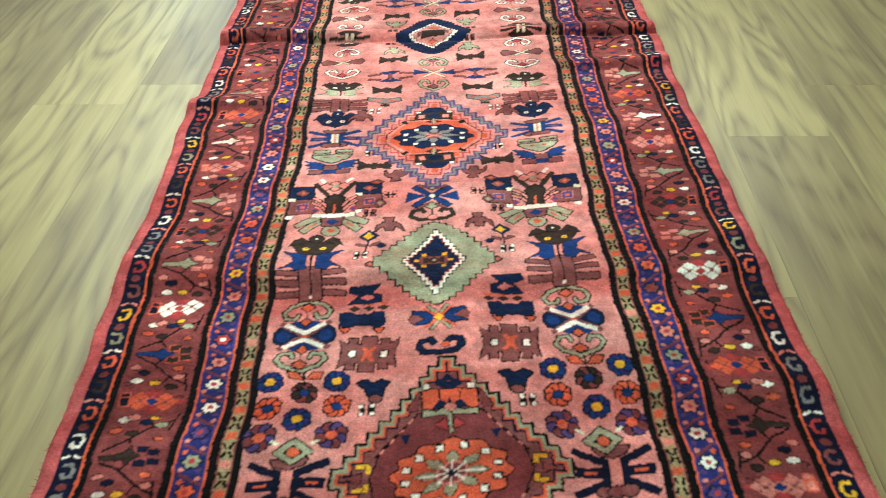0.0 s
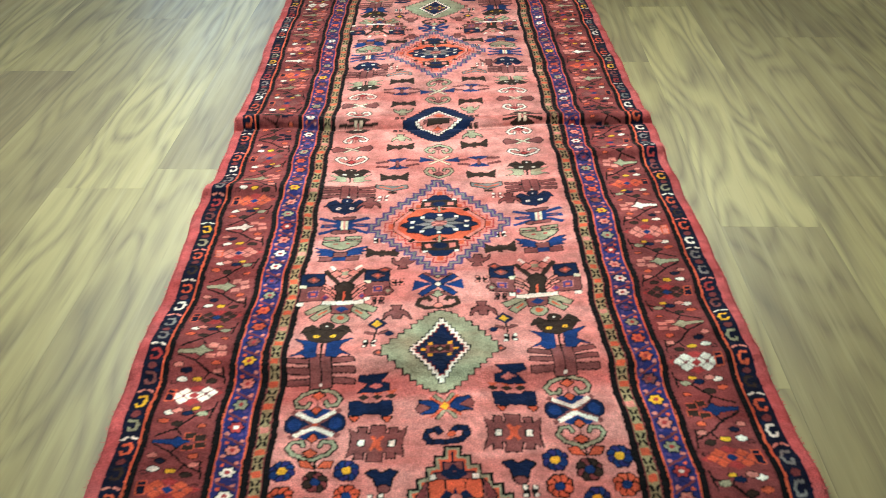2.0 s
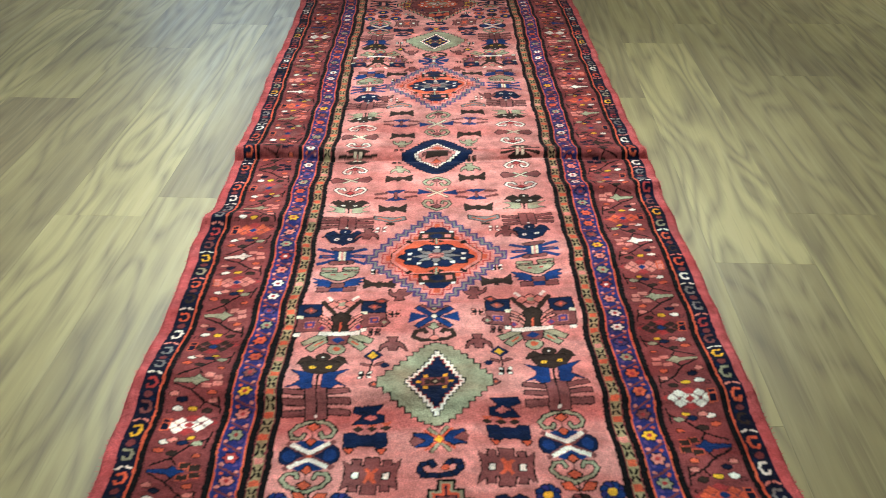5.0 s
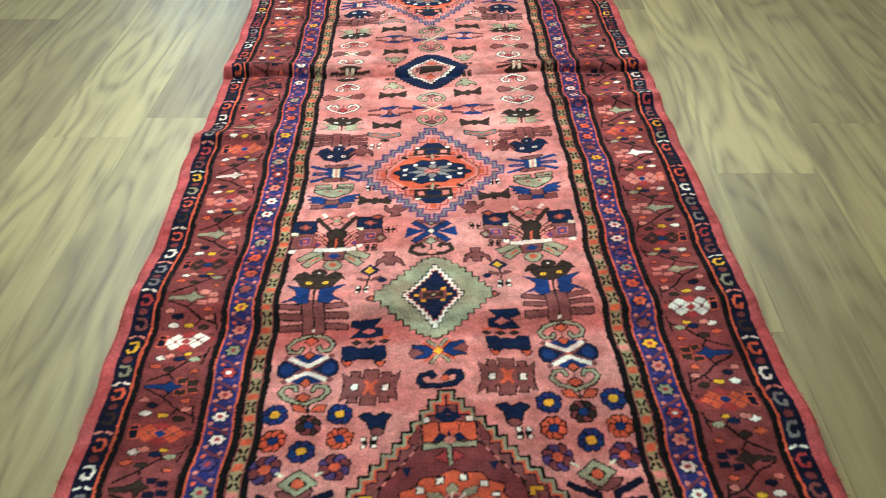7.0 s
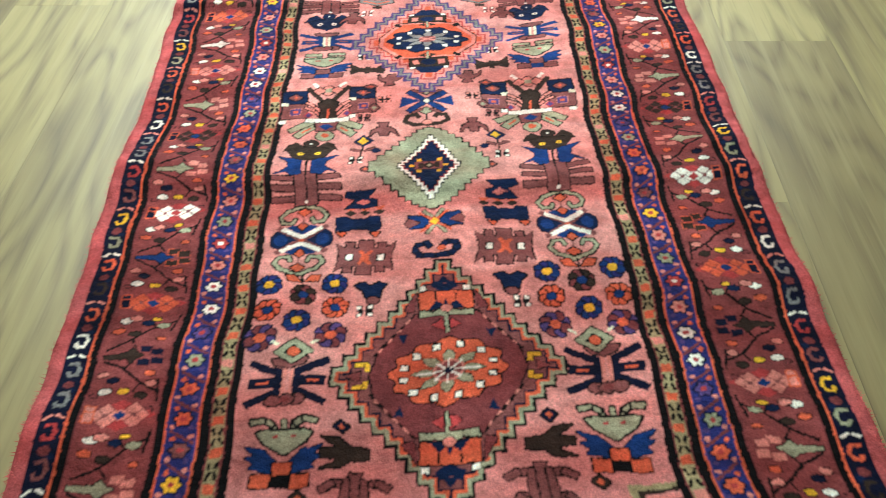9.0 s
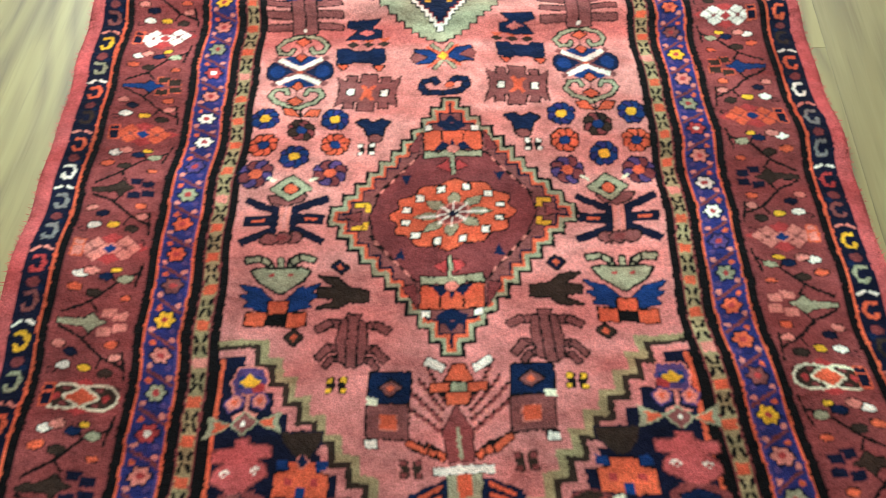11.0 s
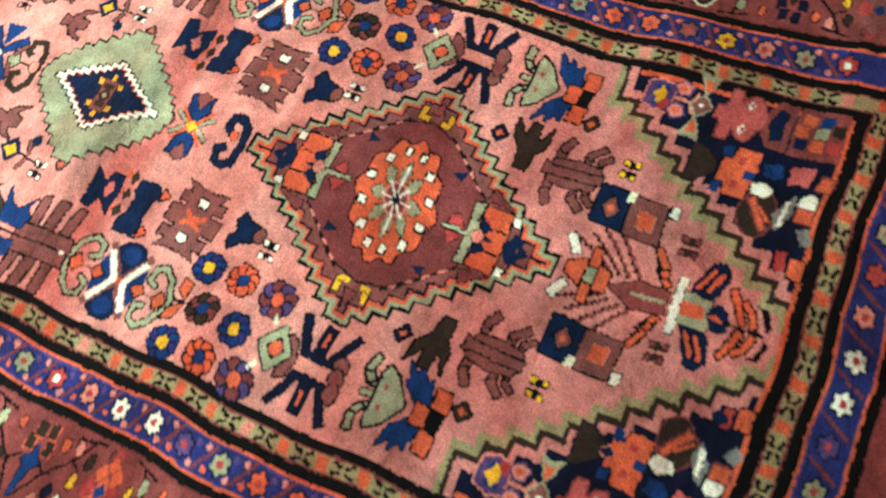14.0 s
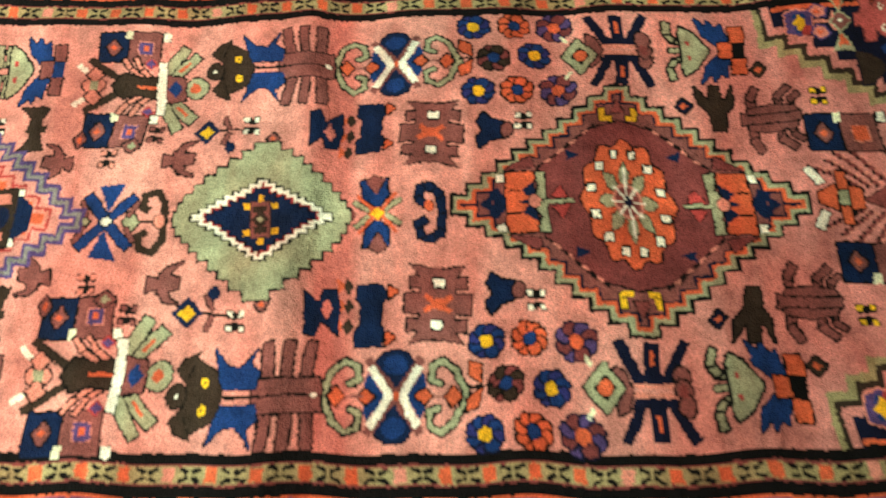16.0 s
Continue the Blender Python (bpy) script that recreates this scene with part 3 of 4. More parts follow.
for f in (1, -1):
    at(3, 2, 1, f)
    rect("o", -37, 98, 37, 128, 2)
    poly("g", [(-37, 86), (37, 86), (37, 97), (18, 92), (0, 100), (-18, 92), (-37, 97)], 1.5)
    poly("d", [(-24, 98), (24, 98), (14, 112), (4, 104), (0, 116), (-4, 104), (-14, 112)])
    disc("s", 0, 98, 8, 6, 1.2)
    mbar("k", [(14, 114), (14, 126)], 3)
    bar("g", [(0, 58), (0, 88)], 4, 1.2)
    mpoly("r", [(4, 62), (20, 70), (6, 80)], 1.4)
    poly("d", [(-20, 138), (-12, 148), (0, 142), (12, 148), (20, 138), (8, 130), (-8, 130)])
    poly("d", [(-10, 144), (10, 144), (0, 158)])
    mrect("w", 26, 131, 35, 139, 1.4)
    mpoly("p", [(40, 130), (48, 118), (58, 100), (44, 96)], 1.2)
at(3, 2)
mbar("y", [(118, 17), (104, 17), (104, 9)], 6, 1.2)
mbar("y", [(118, -17), (104, -17), (104, -9)], 6, 1.2)
mpoly("m", [(112, 8), (130, 0), (112, -8)], 1.4)
begin("rose", "orange rose with white squares and a pale star", Loom.now)
disc("o", 0, 0, 72, 46, 2.2, "k", 12, 0.06)
for k in range(12):
    a = 2 * math.pi * (k + 0.5) / 12
    u, v = 58 * math.cos(a), 37 * math.sin(a)
    rect("w", u - 4.5, v - 3.8, u + 4.5, v + 3.8, 2)
for k in range(8):
    a = math.pi / 4 * k
    poly("g", [(0, 0), (34 * math.cos(a + 0.25), 22 * math.sin(a + 0.25)), (48 * math.cos(a), 31 * math.sin(a)), (34 * math.cos(a - 0.25), 22 * math.sin(a - 0.25))], 1.2)
disc("s", 0, 0, 21, 15)
disc("m", 0, 0, 17, 12)
for k in range(4):
    a = math.pi / 4 * k
    bar("w", [(-24 * math.cos(a), -17 * math.sin(a)), (24 * math.cos(a), 17 * math.sin(a))], 2.6)
mbar("w", [(16, 0), (40, 0)], 3)
gem("n", 0, 0, 8, 5)

at(-8, 214)
begin("hook_figure")
mbar("d", [(3, -14), (22, -12), (31, -2), (28, 9), (14, 12), (9, 4)], 9, 1)
disc("o", 8, 0, 6, 5, 1)
at(-7, 270)
begin("bow_figure")
mpoly("b", [(6, 0), (20, 14), (40, 16), (40, -12), (20, -12)], 1.5)
mpoly("q", [(22, 0), (40, 10), (46, 0), (40, -10)], 1.2)
for f in (1, -1):
    mbar("g", [(3, 9 * f), (14, 24 * f)], 5, 1.2)
    mbar("o", [(3, 4 * f), (22, 20 * f)], 4)
gem("y", 0, 0, 8, 8, 1.2, "o")
gem("m", 0, 30, 9, 6, 1.2)

at(-9, 396)
begin("sage_diamond", "sage-green diamond with serrated edge")
stepped(97, 98, 9, [(0, "k"), (2.4, "g")], 1.5)
begin("diamond_centre", "navy centre with a white zigzag outline", Loom.now)
stepped(51, 78, 9, [(0, "k"), (1.8, "w"), (5.4, "r"), (6.6, "k"), (7.8, "d")])
poly("q", [(-22, 11), (22, 11), (22, -11), (-22, -11)], 1.2, "t")
mrect("t", 9, -8, 17, 8)
gem("t", 0, 0, 10, 11)
gem("g", 0, 0, 4, 5)
for u, v in ((-27, 0), (27, 0), (-16, 16), (16, 16), (-16, -16), (16, -16)):
    rect("y", u - 4, v - 3.5, u + 4, v + 3.5)

at(-11, 515, 1, -1)
begin("hook_figure")
mbar("t", [(2, 14), (24, 12), (37, 2), (34, -12), (18, -13), (14, -6)], 9)
bar("k", [(0, -14), (0, 18)], 3)
disc("s", 0, 8, 9, 6, 1.2)
at(-12, 566)
begin("cross_figure", "blue crossed figure")
mpoly("b", [(10, 0), (44, 16), (48, -14)])
for f in (1, -1):
    bar("b", [(-30, 26 * f), (30, -26 * f)], 11, 1)
    gem("g", 0, 28 * f, 14, 9, 1.6)
    mbar("q", [(8, 24 * f), (24, 32 * f)], 5, 1)
gem("w", 0, 0, 6, 8, 1)

at(-11, 766)
begin("medallion", "orange stepped medallion with violet zigzag lines")
stepped(146, 174, 10, [(0, "l"), (4.5, "a"), (9, "l"), (12.5, "f")])
stepped(112, 134, 8, [(0, "r"), (3, "s"), (8, "o")])
poly("s", [(-52, 62), (52, 62), (92, 14), (92, -14), (52, -62), (-52, -62), (-92, -14), (-92, 14)], 2)
poly("o", [(-46, 58), (46, 58), (84, 12), (84, -12), (46, -58), (-46, -58), (-84, -12), (-84, 12)])
for f in (1, -1):
    at(-11, 766, 1, f)
    rect("t", -36, 66, 36, 92, 2)
    poly("d", [(-30, 92), (30, 92), (14, 112), (-14, 112)])
    mrect("s", 18, 70, 30, 84)
    disc("d", 0, 76, 14, 9)
    mrect("w", 27, 92, 35, 98, 1)
    bar("g", [(0, 44), (0, 64)], 4, 1)
    mpoly("t", [(4, 48), (18, 54), (4, 62)])
    mbar("k", [(52, 52), (60, 58)], 9)
at(-11, 766)
begin("rose", "navy rose with white spots and a grey star", Loom.now)
disc("d", 0, 0, 72, 40, 2, "k", 10, 0.07)
for k in range(10):
    a = 2 * math.pi * (k + 0.5) / 10
    u, v = 58 * math.cos(a), 31 * math.sin(a)
    rect("w", u - 4.5, v - 3.5, u + 4.5, v + 3.5)
for k in range(8):
    a = math.pi / 4 * k
    poly("a", [(0, 0), (32 * math.cos(a + 0.3), 18 * math.sin(a + 0.3)), (52 * math.cos(a), 28 * math.sin(a)), (32 * math.cos(a - 0.3), 18 * math.sin(a - 0.3))], 1.2)
disc("q", 0, 0, 16, 11)
bar("s", [(-14, -6), (14, 6)], 4)
bar("s", [(-14, 6), (14, -6)], 4)

at(-6, 968)
scroll("g", "q", 0.8)
at(-6, 1022)
begin("cross_figure", "blue crossed figure")
mpoly("b", [(8, 0), (44, 14), (46, -12)])
bar("h", [(-22, -18), (22, 18)], 6, 1.2)
bar("h", [(-22, 18), (22, -18)], 6, 1.2)
at(-6, 1076, 1, -1)
scroll("g", "q", 0.8)

at(-4, 1204)
begin("medallion", "navy diamond with a white zigzag ring")
stepped(88, 92, 12, [(0, "n"), (2, "d")], 1.7)
stepped(58, 66, 9, [(0, "k"), (2, "w"), (5.5, "k"), (7, "f")])
rect("t", -26, -12, 26, 12, 1.5)
mrect("q", 26, -6, 36, 6, 1.2)
gem("o", 0, -30, 16, 12, 1)
gem("o", 0, 30, 16, 12, 1)

# ---- the near end: spandrels and the tree figure ----
au, av = np.abs(gu - 6 * np.clip((-174 - gv) / 240, 0, 1)), gv
begin("spandrel", "navy corner piece with a stepped sage edge")
spandrel_id = Loom.now
for shift, col in ((0, "c"), (8.5, "t"), (15.5, "f"), (25, "n")):
    k = np.maximum(np.floor((222 - (au - shift)) / 17.6), 0)
    inside = (av < -164 - shift * 0.8 - k * 22.2) & (np.abs(gu) < FIELD_U) & (gv > FIELD_V)
    chart[inside], owner[inside] = CODE[col], spandrel_id
rim = np.minimum(FIELD_U - np.abs(gu), gv - FIELD_V)
edge = (rim > 0) & (av < -186)
chart[edge & (rim < 8)] = CODE["o"]
chart[edge & (rim < 3)] = CODE["k"]
for s in (-1, 1):
    at(s * 227 + 5, -214, s)
    begin("spandrel_flower", "violet flower with a yellow heart", spandrel_id)
    poly("l", [(-20, 0), (-13, 15), (13, 15), (20, 0), (13, -15), (-13, -15)], 1.6, "s")
    mpoly("b", [(6, 8), (14, 4), (14, -6), (6, -10)])
    disc("r", -11, -8, 7, 6)
    poly("y", [(-13, 0), (-4, 4), (0, 9), (4, 4), (13, 0), (3, -7), (-4, -7)])
    begin("spandrel_flower", "", spandrel_id)
    mpoly("s", [(5, -20), (15, -14), (24, -22), (18, -32), (7, -28)], 2, "l")
    mpoly("o", [(10, -20), (15, -18), (19, -23), (13, -27)])
    bar("s", [(0, -16), (0, -36)], 4)
    mbar("s", [(2, -36), (12, -40)], 4)
    begin("spandrel_figure", "", spandrel_id)
    mpoly("g", [(12, -47), (28, -40), (42, -34), (38, -47), (44, -60), (28, -55)])
    mpoly("o", [(15, -47), (26, -43), (34, -41), (31, -47), (34, -54), (26, -52)])
    gem("q", 0, -47, 13, 11, 2, "g")
    gem("w", 0, -47, 4, 3)
    begin("spandrel_figure", "pink stepped mask figure with white eyes", spandrel_id)
    poly("e", [(-7, -64), (7, -64), (7, -72), (30, -74), (30, -84), (14, -86), (26, -94), (28, -104), (14, -112), (0, -124), (-14, -112), (-28, -104), (-26, -94), (-14, -86), (-30, -84), (-30, -74), (-7, -72)], 2, "m")
    mpoly("w", [(9, -97), (15, -93), (22, -96), (15, -101)])
    mrect("r", 13, -98.5, 17, -95.5)
    begin("spandrel_figure", "", spandrel_id)
    poly("m", [(-30, -126), (-16, -118), (16, -118), (30, -126), (30, -146), (-30, -146)])
    poly("d", [(-20, -128), (0, -122), (20, -128), (16, -138), (-16, -138)], 1.4)
    begin("spandrel_figure", "", spandrel_id)
    rect("m", -30, -200, 30, -148)
    for u, v, col in ((-14, -158, "d"), (2, -156, "o"), (16, -160, "o"), (-14, -174, "o"), (2, -176, "g"), (17, -178, "b"), (-12, -190, "r"), (8, -192, "t")):
        rect(col, u - 7, v - 7, u + 7, v + 6, 1, "p")
    at(s * 162 + 5, -284, s)
    begin("spandrel_figure", "", spandrel_id)
    poly("t", [(-22, 12), (22, 12), (20, 0), (6, -16), (-6, -16), (-20, 0)], 2, "n")
    begin("spandrel_figure", "orange crossed block with navy notches", spandrel_id)
    poly("o", [(-14, -20), (14, -20), (14, -30), (28, -32), (28, -56), (-28, -56), (-28, -32), (-14, -30)], 1.4)
    mrect("b", 15, -28, 27, -18)
    rect("b", -5, -56, 5, -46)
    mrect("r", 10, -44, 18, -36)
    begin("spandrel_figure", "brown bird with an orange feather", spandrel_id)
    disc("t", -38, -74, 25, 18, 2, "p")
    bar("o", [(-52, -84), (-24, -64)], 6, 1.5, "p")
    bar("o", [(-44, -88), (-30, -74)], 3)
    begin("spandrel_figure", "", spandrel_id)
    poly("w", [(-18, -62), (-8, -58), (-4, -68), (-10, -80), (-18, -76)], 1, "h")
    begin("spandrel_figure", "", spandrel_id)
    poly("a", [(-52, -96), (-34, -90), (-16, -98), (-8, -106), (-30, -108)])
    bar("w", [(-44, -98), (-18, -100)], 5)
    begin("spandrel_figure", "", spandrel_id)
    poly("b", [(4, -64), (18, -62), (22, -80), (8, -84), (2, -76)])
    poly("e", [(2, -90), (22, -88), (26, -112), (4, -112)])
    begin("spandrel_figure", "", spandrel_id)
    disc("w", -14, -118, 9, 8, 1, "h")
    rect("o", -36, -128, -22, -112, 1.5, "p")
    rect("o", 2, -134, 18, -120, 1.5, "p")
    poly("a", [(-60, -124), (-46, -116), (-40, -128), (-54, -134)])
    begin("spandrel_figure", "", spandrel_id)
    mid_u = -84
    rect("o", mid_u - 10, -132, mid_u + 10, -118, 1.5)
    rect("r", mid_u - 6, -114, mid_u + 14, -104)

# small blocks that fill the corner pieces
pick = random.Random(3)
for s in (-1, 1):
    for _ in range(90):
        u, v = pick.uniform(60, 250), pick.uniform(-414, -215)
        i, j = int((v - END_V) / STEP), int((s * u + HALF_U) / STEP)
        if chart[i, j] not in (CODE["n"], CODE["d"]) or chart[i, j + int(10 * s)] not in (CODE["n"], CODE["d"]) or v > -345 and pick.random() < 0.85:
            continue
        begin("spandrel_block", "", spandrel_id)
        at(s * u, v, s)
        col = pick.choice("obbdqtqrml")
        if pick.random() < 0.5:
            gem(col, 0, 0, pick.uniform(5, 9), pick.uniform(4, 8), 1.2, pick.choice("kns"))
        else:
            rect(col, -pick.uniform(3, 8), -pick.uniform(3, 6), pick.uniform(3, 8), pick.uniform(3, 6), 1.2, "n")

at(9, -312)
begin("tree_figure", "red and navy bird-tree figure with a white bar")
for k in range(4):
    a, b = (16 - k, 40 + 11 * k), (60 - 9 * k, 76 + 11 * k)
    mbar("m", [a, b], 5)
    for j in range(7):
        t = j / 6
        u, v = a[0] + (b[0] - a[0]) * t, a[1] + (b[1] - a[1]) * t
        mrect("k", u - 2.2, v + 1, u + 2.2, v + 4)
        mrect("s", u + 1, v - 3, u + 4, v)
poly("m", [(-13, 8), (13, 8), (15, 40), (0, 70), (-15, 40)], 1.4)
bar("g", [(0, 12), (0, 44)], 4)
poly("o", [(-10, 70), (10, 70), (13, 84), (-13, 84)], 1.5)
rect("g", -9, 85, 9, 96, 1.5)
mbar("o", [(12, 90), (28, 90)], 9, 1.5)
poly("o", [(-14, 97), (14, 97), (6, 116), (-6, 116)], 1.5)
mbar("w", [(18, 112), (34, 120)], 9, 1)
for k in range(3):
    mbar("o", [(18 + 9 * k, 14 + 4 * k), (34 + 9 * k, 26 + 3 * k)], 6, 1.5)
mpoly("d", [(18, -10), (34, -14), (56, -24), (58, -34), (46, -42), (22, -36), (18, -30)], 1, "n")
for k in range(2):
    mbar("o", [(24, -16 - 10 * k), (46, -26 - 9 * k)], 4.5, 1.6, "n")
rect("g", -17, -34, 17, -5, 1.4)
rect("o", -7, -28, 7, -5)
disc("d", 0, -42, 15, 11)
gem("o", 0, -40, 3, 8)
for k in range(2):
    mbar("o", [(5, -64 - 12 * k), (20, -58 - 12 * k), (34 - 8 * k, -50 - 13 * k)], 6, 2.4)
    mbar("o", [(5, -64 - 12 * k), (20, -58 - 12 * k), (34 - 8 * k, -50 - 13 * k)], 5)
mpoly("k", [(2, -88), (20, -82), (28, -74), (26, -86), (10, -92)])
bar("k", [(0, -50), (0, -86)], 3)
rect("w", -30, -4, 30, 4, 1.4)
for u, s in ((86, 1), (-65, -1)):
    at(u, -240, s)
    house("d", "q", "o")
at(-44, -308)
four_dots("m", "t")
at(72, -306)
four_dots("m", "t")

# ---- border figures, along both long sides and the end ----
def along(side, v, off):
    """Places the loom on a long side: side -1 or 1, off: distance from the field's edge."""
    at(side * (FIELD_U + off), v, side)


GUARD_DYES = ["w", "s", "g", "r", "o", "w", "y", "l", "g", "o", "s", "q"]
HOOK_DYES = ["w", "r", "g", "o", "a", "y", "t", "a", "q", "o"]
FLOWER_DYES = ["h", "s", "o", "w", "t", "s", "o", "q"]
TREE_DYES = ["t", "g", "t", "b", "g", "g", "w", "g"]
for side in (-1, 1):
    n = 0
    for v in np.arange(-404, 1204, 43.6):
        along(side, v + 2 * side, 20)
        begin("stripe_mark", "", band_ids["inner_stripe"])
        rect("o" if n % 5 else "s", -7, -6, 7, 6)
        for u in (-6, 6):
            bar("k", [(u, 11), (u * 0.45, 19)], 4.2)
            bar("k", [(u * 0.45, 24), (u, 32)], 4.2)
        along(side, v + 8 + 2 * side, 62)
        begin("guard_flower", "", band_ids["inner_guard"])
        col = GUARD_DYES[(n * 5 + (side > 0) * 3) % 12]
        disc(col, 0, 0, 10, 9, 1.6, "n", 6, 0.16)
        disc("r" if col != "r" else "w", 0, 0, 4, 3.5)
        bar("p", [(-15, 9), (14, 27)], 3.5)
        for u, w, c in ((-11, 18, "s"), (10, 15, "o"), (-10, 30, "l"), (12, 32, "s")):
            disc(c, u, w, 3.6, 3.2)
        n += 1
    n = 0
    for v in np.arange(-400, 1204, 47.5):
        along(side, v + (22 if side > 0 else 0), 219)
        begin("hook_mark", "", band_ids["outer_guard"])
        col = HOOK_DYES[(n * 3 + (side > 0) * 4) % 10]
        bar(col, [(7, 10), (-4, 11), (-8, 2), (-5, -8), (4, -9), (6, -3)], 4.8)
        if n % 2:
            mbar("w" if n % 4 == 1 else "s", [(3, 25), (12, 21)], 4)
        else:
            disc("p", 0, 24, 7, 6)
            disc("d", -8, 16, 4, 4)
        n += 1
    for n in range(-2, 9):
        v = 327 + 185 * (n - 3) + (6 if side > 0 else 0)
        if v > 1290:
            break
        # vine: a zigzag stem with buds
        along(side, v, 143)
        begin("vine", "", band_ids["main_border"])
        for f in (1, -1):
            bar("k", [(-44, 20 * f), (-38, 52 * f)], 3)
            bar("k", [(38, 84 * f), (10, 70 * f), (-16, 46 * f), (-40, 34 * f)], 3.6)
            bar("k", [(-16, 46 * f), (-10, 34 * f)], 3)
            bar("k", [(8, 68 * f), (-2, 82 * f)], 3)
        for u, w, c, r in ((26, 36, "w", 8), (2, 34, "y", 7), (-22, 28, "t", 8), (-30, 46, "s", 7), (20, 52, "n", 8), (34, 62, "s", 7), (-26, 62, "o", 7), (-32, 84, "s", 6), (26, -34, "w", 8), (-4, -38, "d", 8),
                           (14, -30, "s", 8), (-26, -42, "g", 8), (30, -52, "o", 8), (-30, -66, "o", 6), (8, -58, "t", 8), (-14, -30, "y", 6), (38, 30, "p", 5), (-36, 8, "p", 5)):
            disc(c, u, w, r * 1.0, r * 0.58, 1.2, "k")
        # palmette
        along(side, v, 141)
        begin("palmette", "", band_ids["main_border"])
        col = FLOWER_DYES[n % 8]
        gem("r", 0, 0, 46, 22)
        if n % 8 == 0:
            for u in (-18, 18):
                disc("t", u, 0, 20, 12.5, 3.0, "h")
                gem("r", u * 1.5, 0, 6, 5)
                disc("p", u, 9, 4, 2.5)
                disc("p", u, -9, 4, 2.5)
            gem("o", 0, 0, 18, 10, 3, "h")
        else:
            for u in (-17, 17):
                for a, b in ((-10, 0), (10, 0), (0, 9), (0, -9)):
                    gem(col, u + a, b, 9.5, 8.5, 1.2, "p")
                gem("q", u, 0, 3.5, 3)
            gem("b" if col != "w" else "r", 0, 0, 9, 7, 1.2, col)
        for f in (1, -1):
            rect("n" if col != "s" else "s", 32, 4 * f - 5, 43, 4 * f + 9, 1.6, "o")
        # cypress
        if v - 95 < 1195:
            along(side, v - 95, 143)
            begin("cypress", "", band_ids["main_border"])
            tree = TREE_DYES[n % 8]
            poly(tree, [(40, 3), (10, 5), (2, 12), (-6, 4), (-16, 0), (-6, -4), (2, -12), (10, -5), (40, -3)], 1.2)
            for u, w in ((-16, 11), (-30, 6), (-14, -12), (-32, -8)):
                rect("s" if tree in "gw" else ("t" if tree == "b" else "n"), u - 8, w - 5, u + 8, w + 5, 1.4, "o" if tree == "b" else "p")
# end guard
for n, u in enumerate(np.arange(-327, 328, 43.6)):
    at(u, FIELD_V - 20)
    begin("stripe_mark", "", band_ids["inner_stripe"])
    rect("o", -6, -7, 6, 7)
    for w in (-6, 6):
        bar("k", [(11, w), (19, w * 0.45)], 4.2)
        bar("k", [(24, w * 0.45), (32, w)], 4.2)
    at(u, FIELD_V - 62)
    begin("guard_flower", "", band_ids["inner_guard"])
    col = GUARD_DYES[(n * 5 + 1) % 12]
    disc(col, 0, 0, 10, 9, 1.6, "n", 6, 0.16)
    disc("r", 0, 0, 4, 3.5)
    bar("p", [(12, -14), (30, 14)], 3.5)
    at(u, FIELD_V - 143)
    begin("palmette", "", band_ids["main_border"])
    gem("s" if n % 2 else "o", 0, 0, 12, 20, 2)
    gem("d", 0, 0, 6, 9)

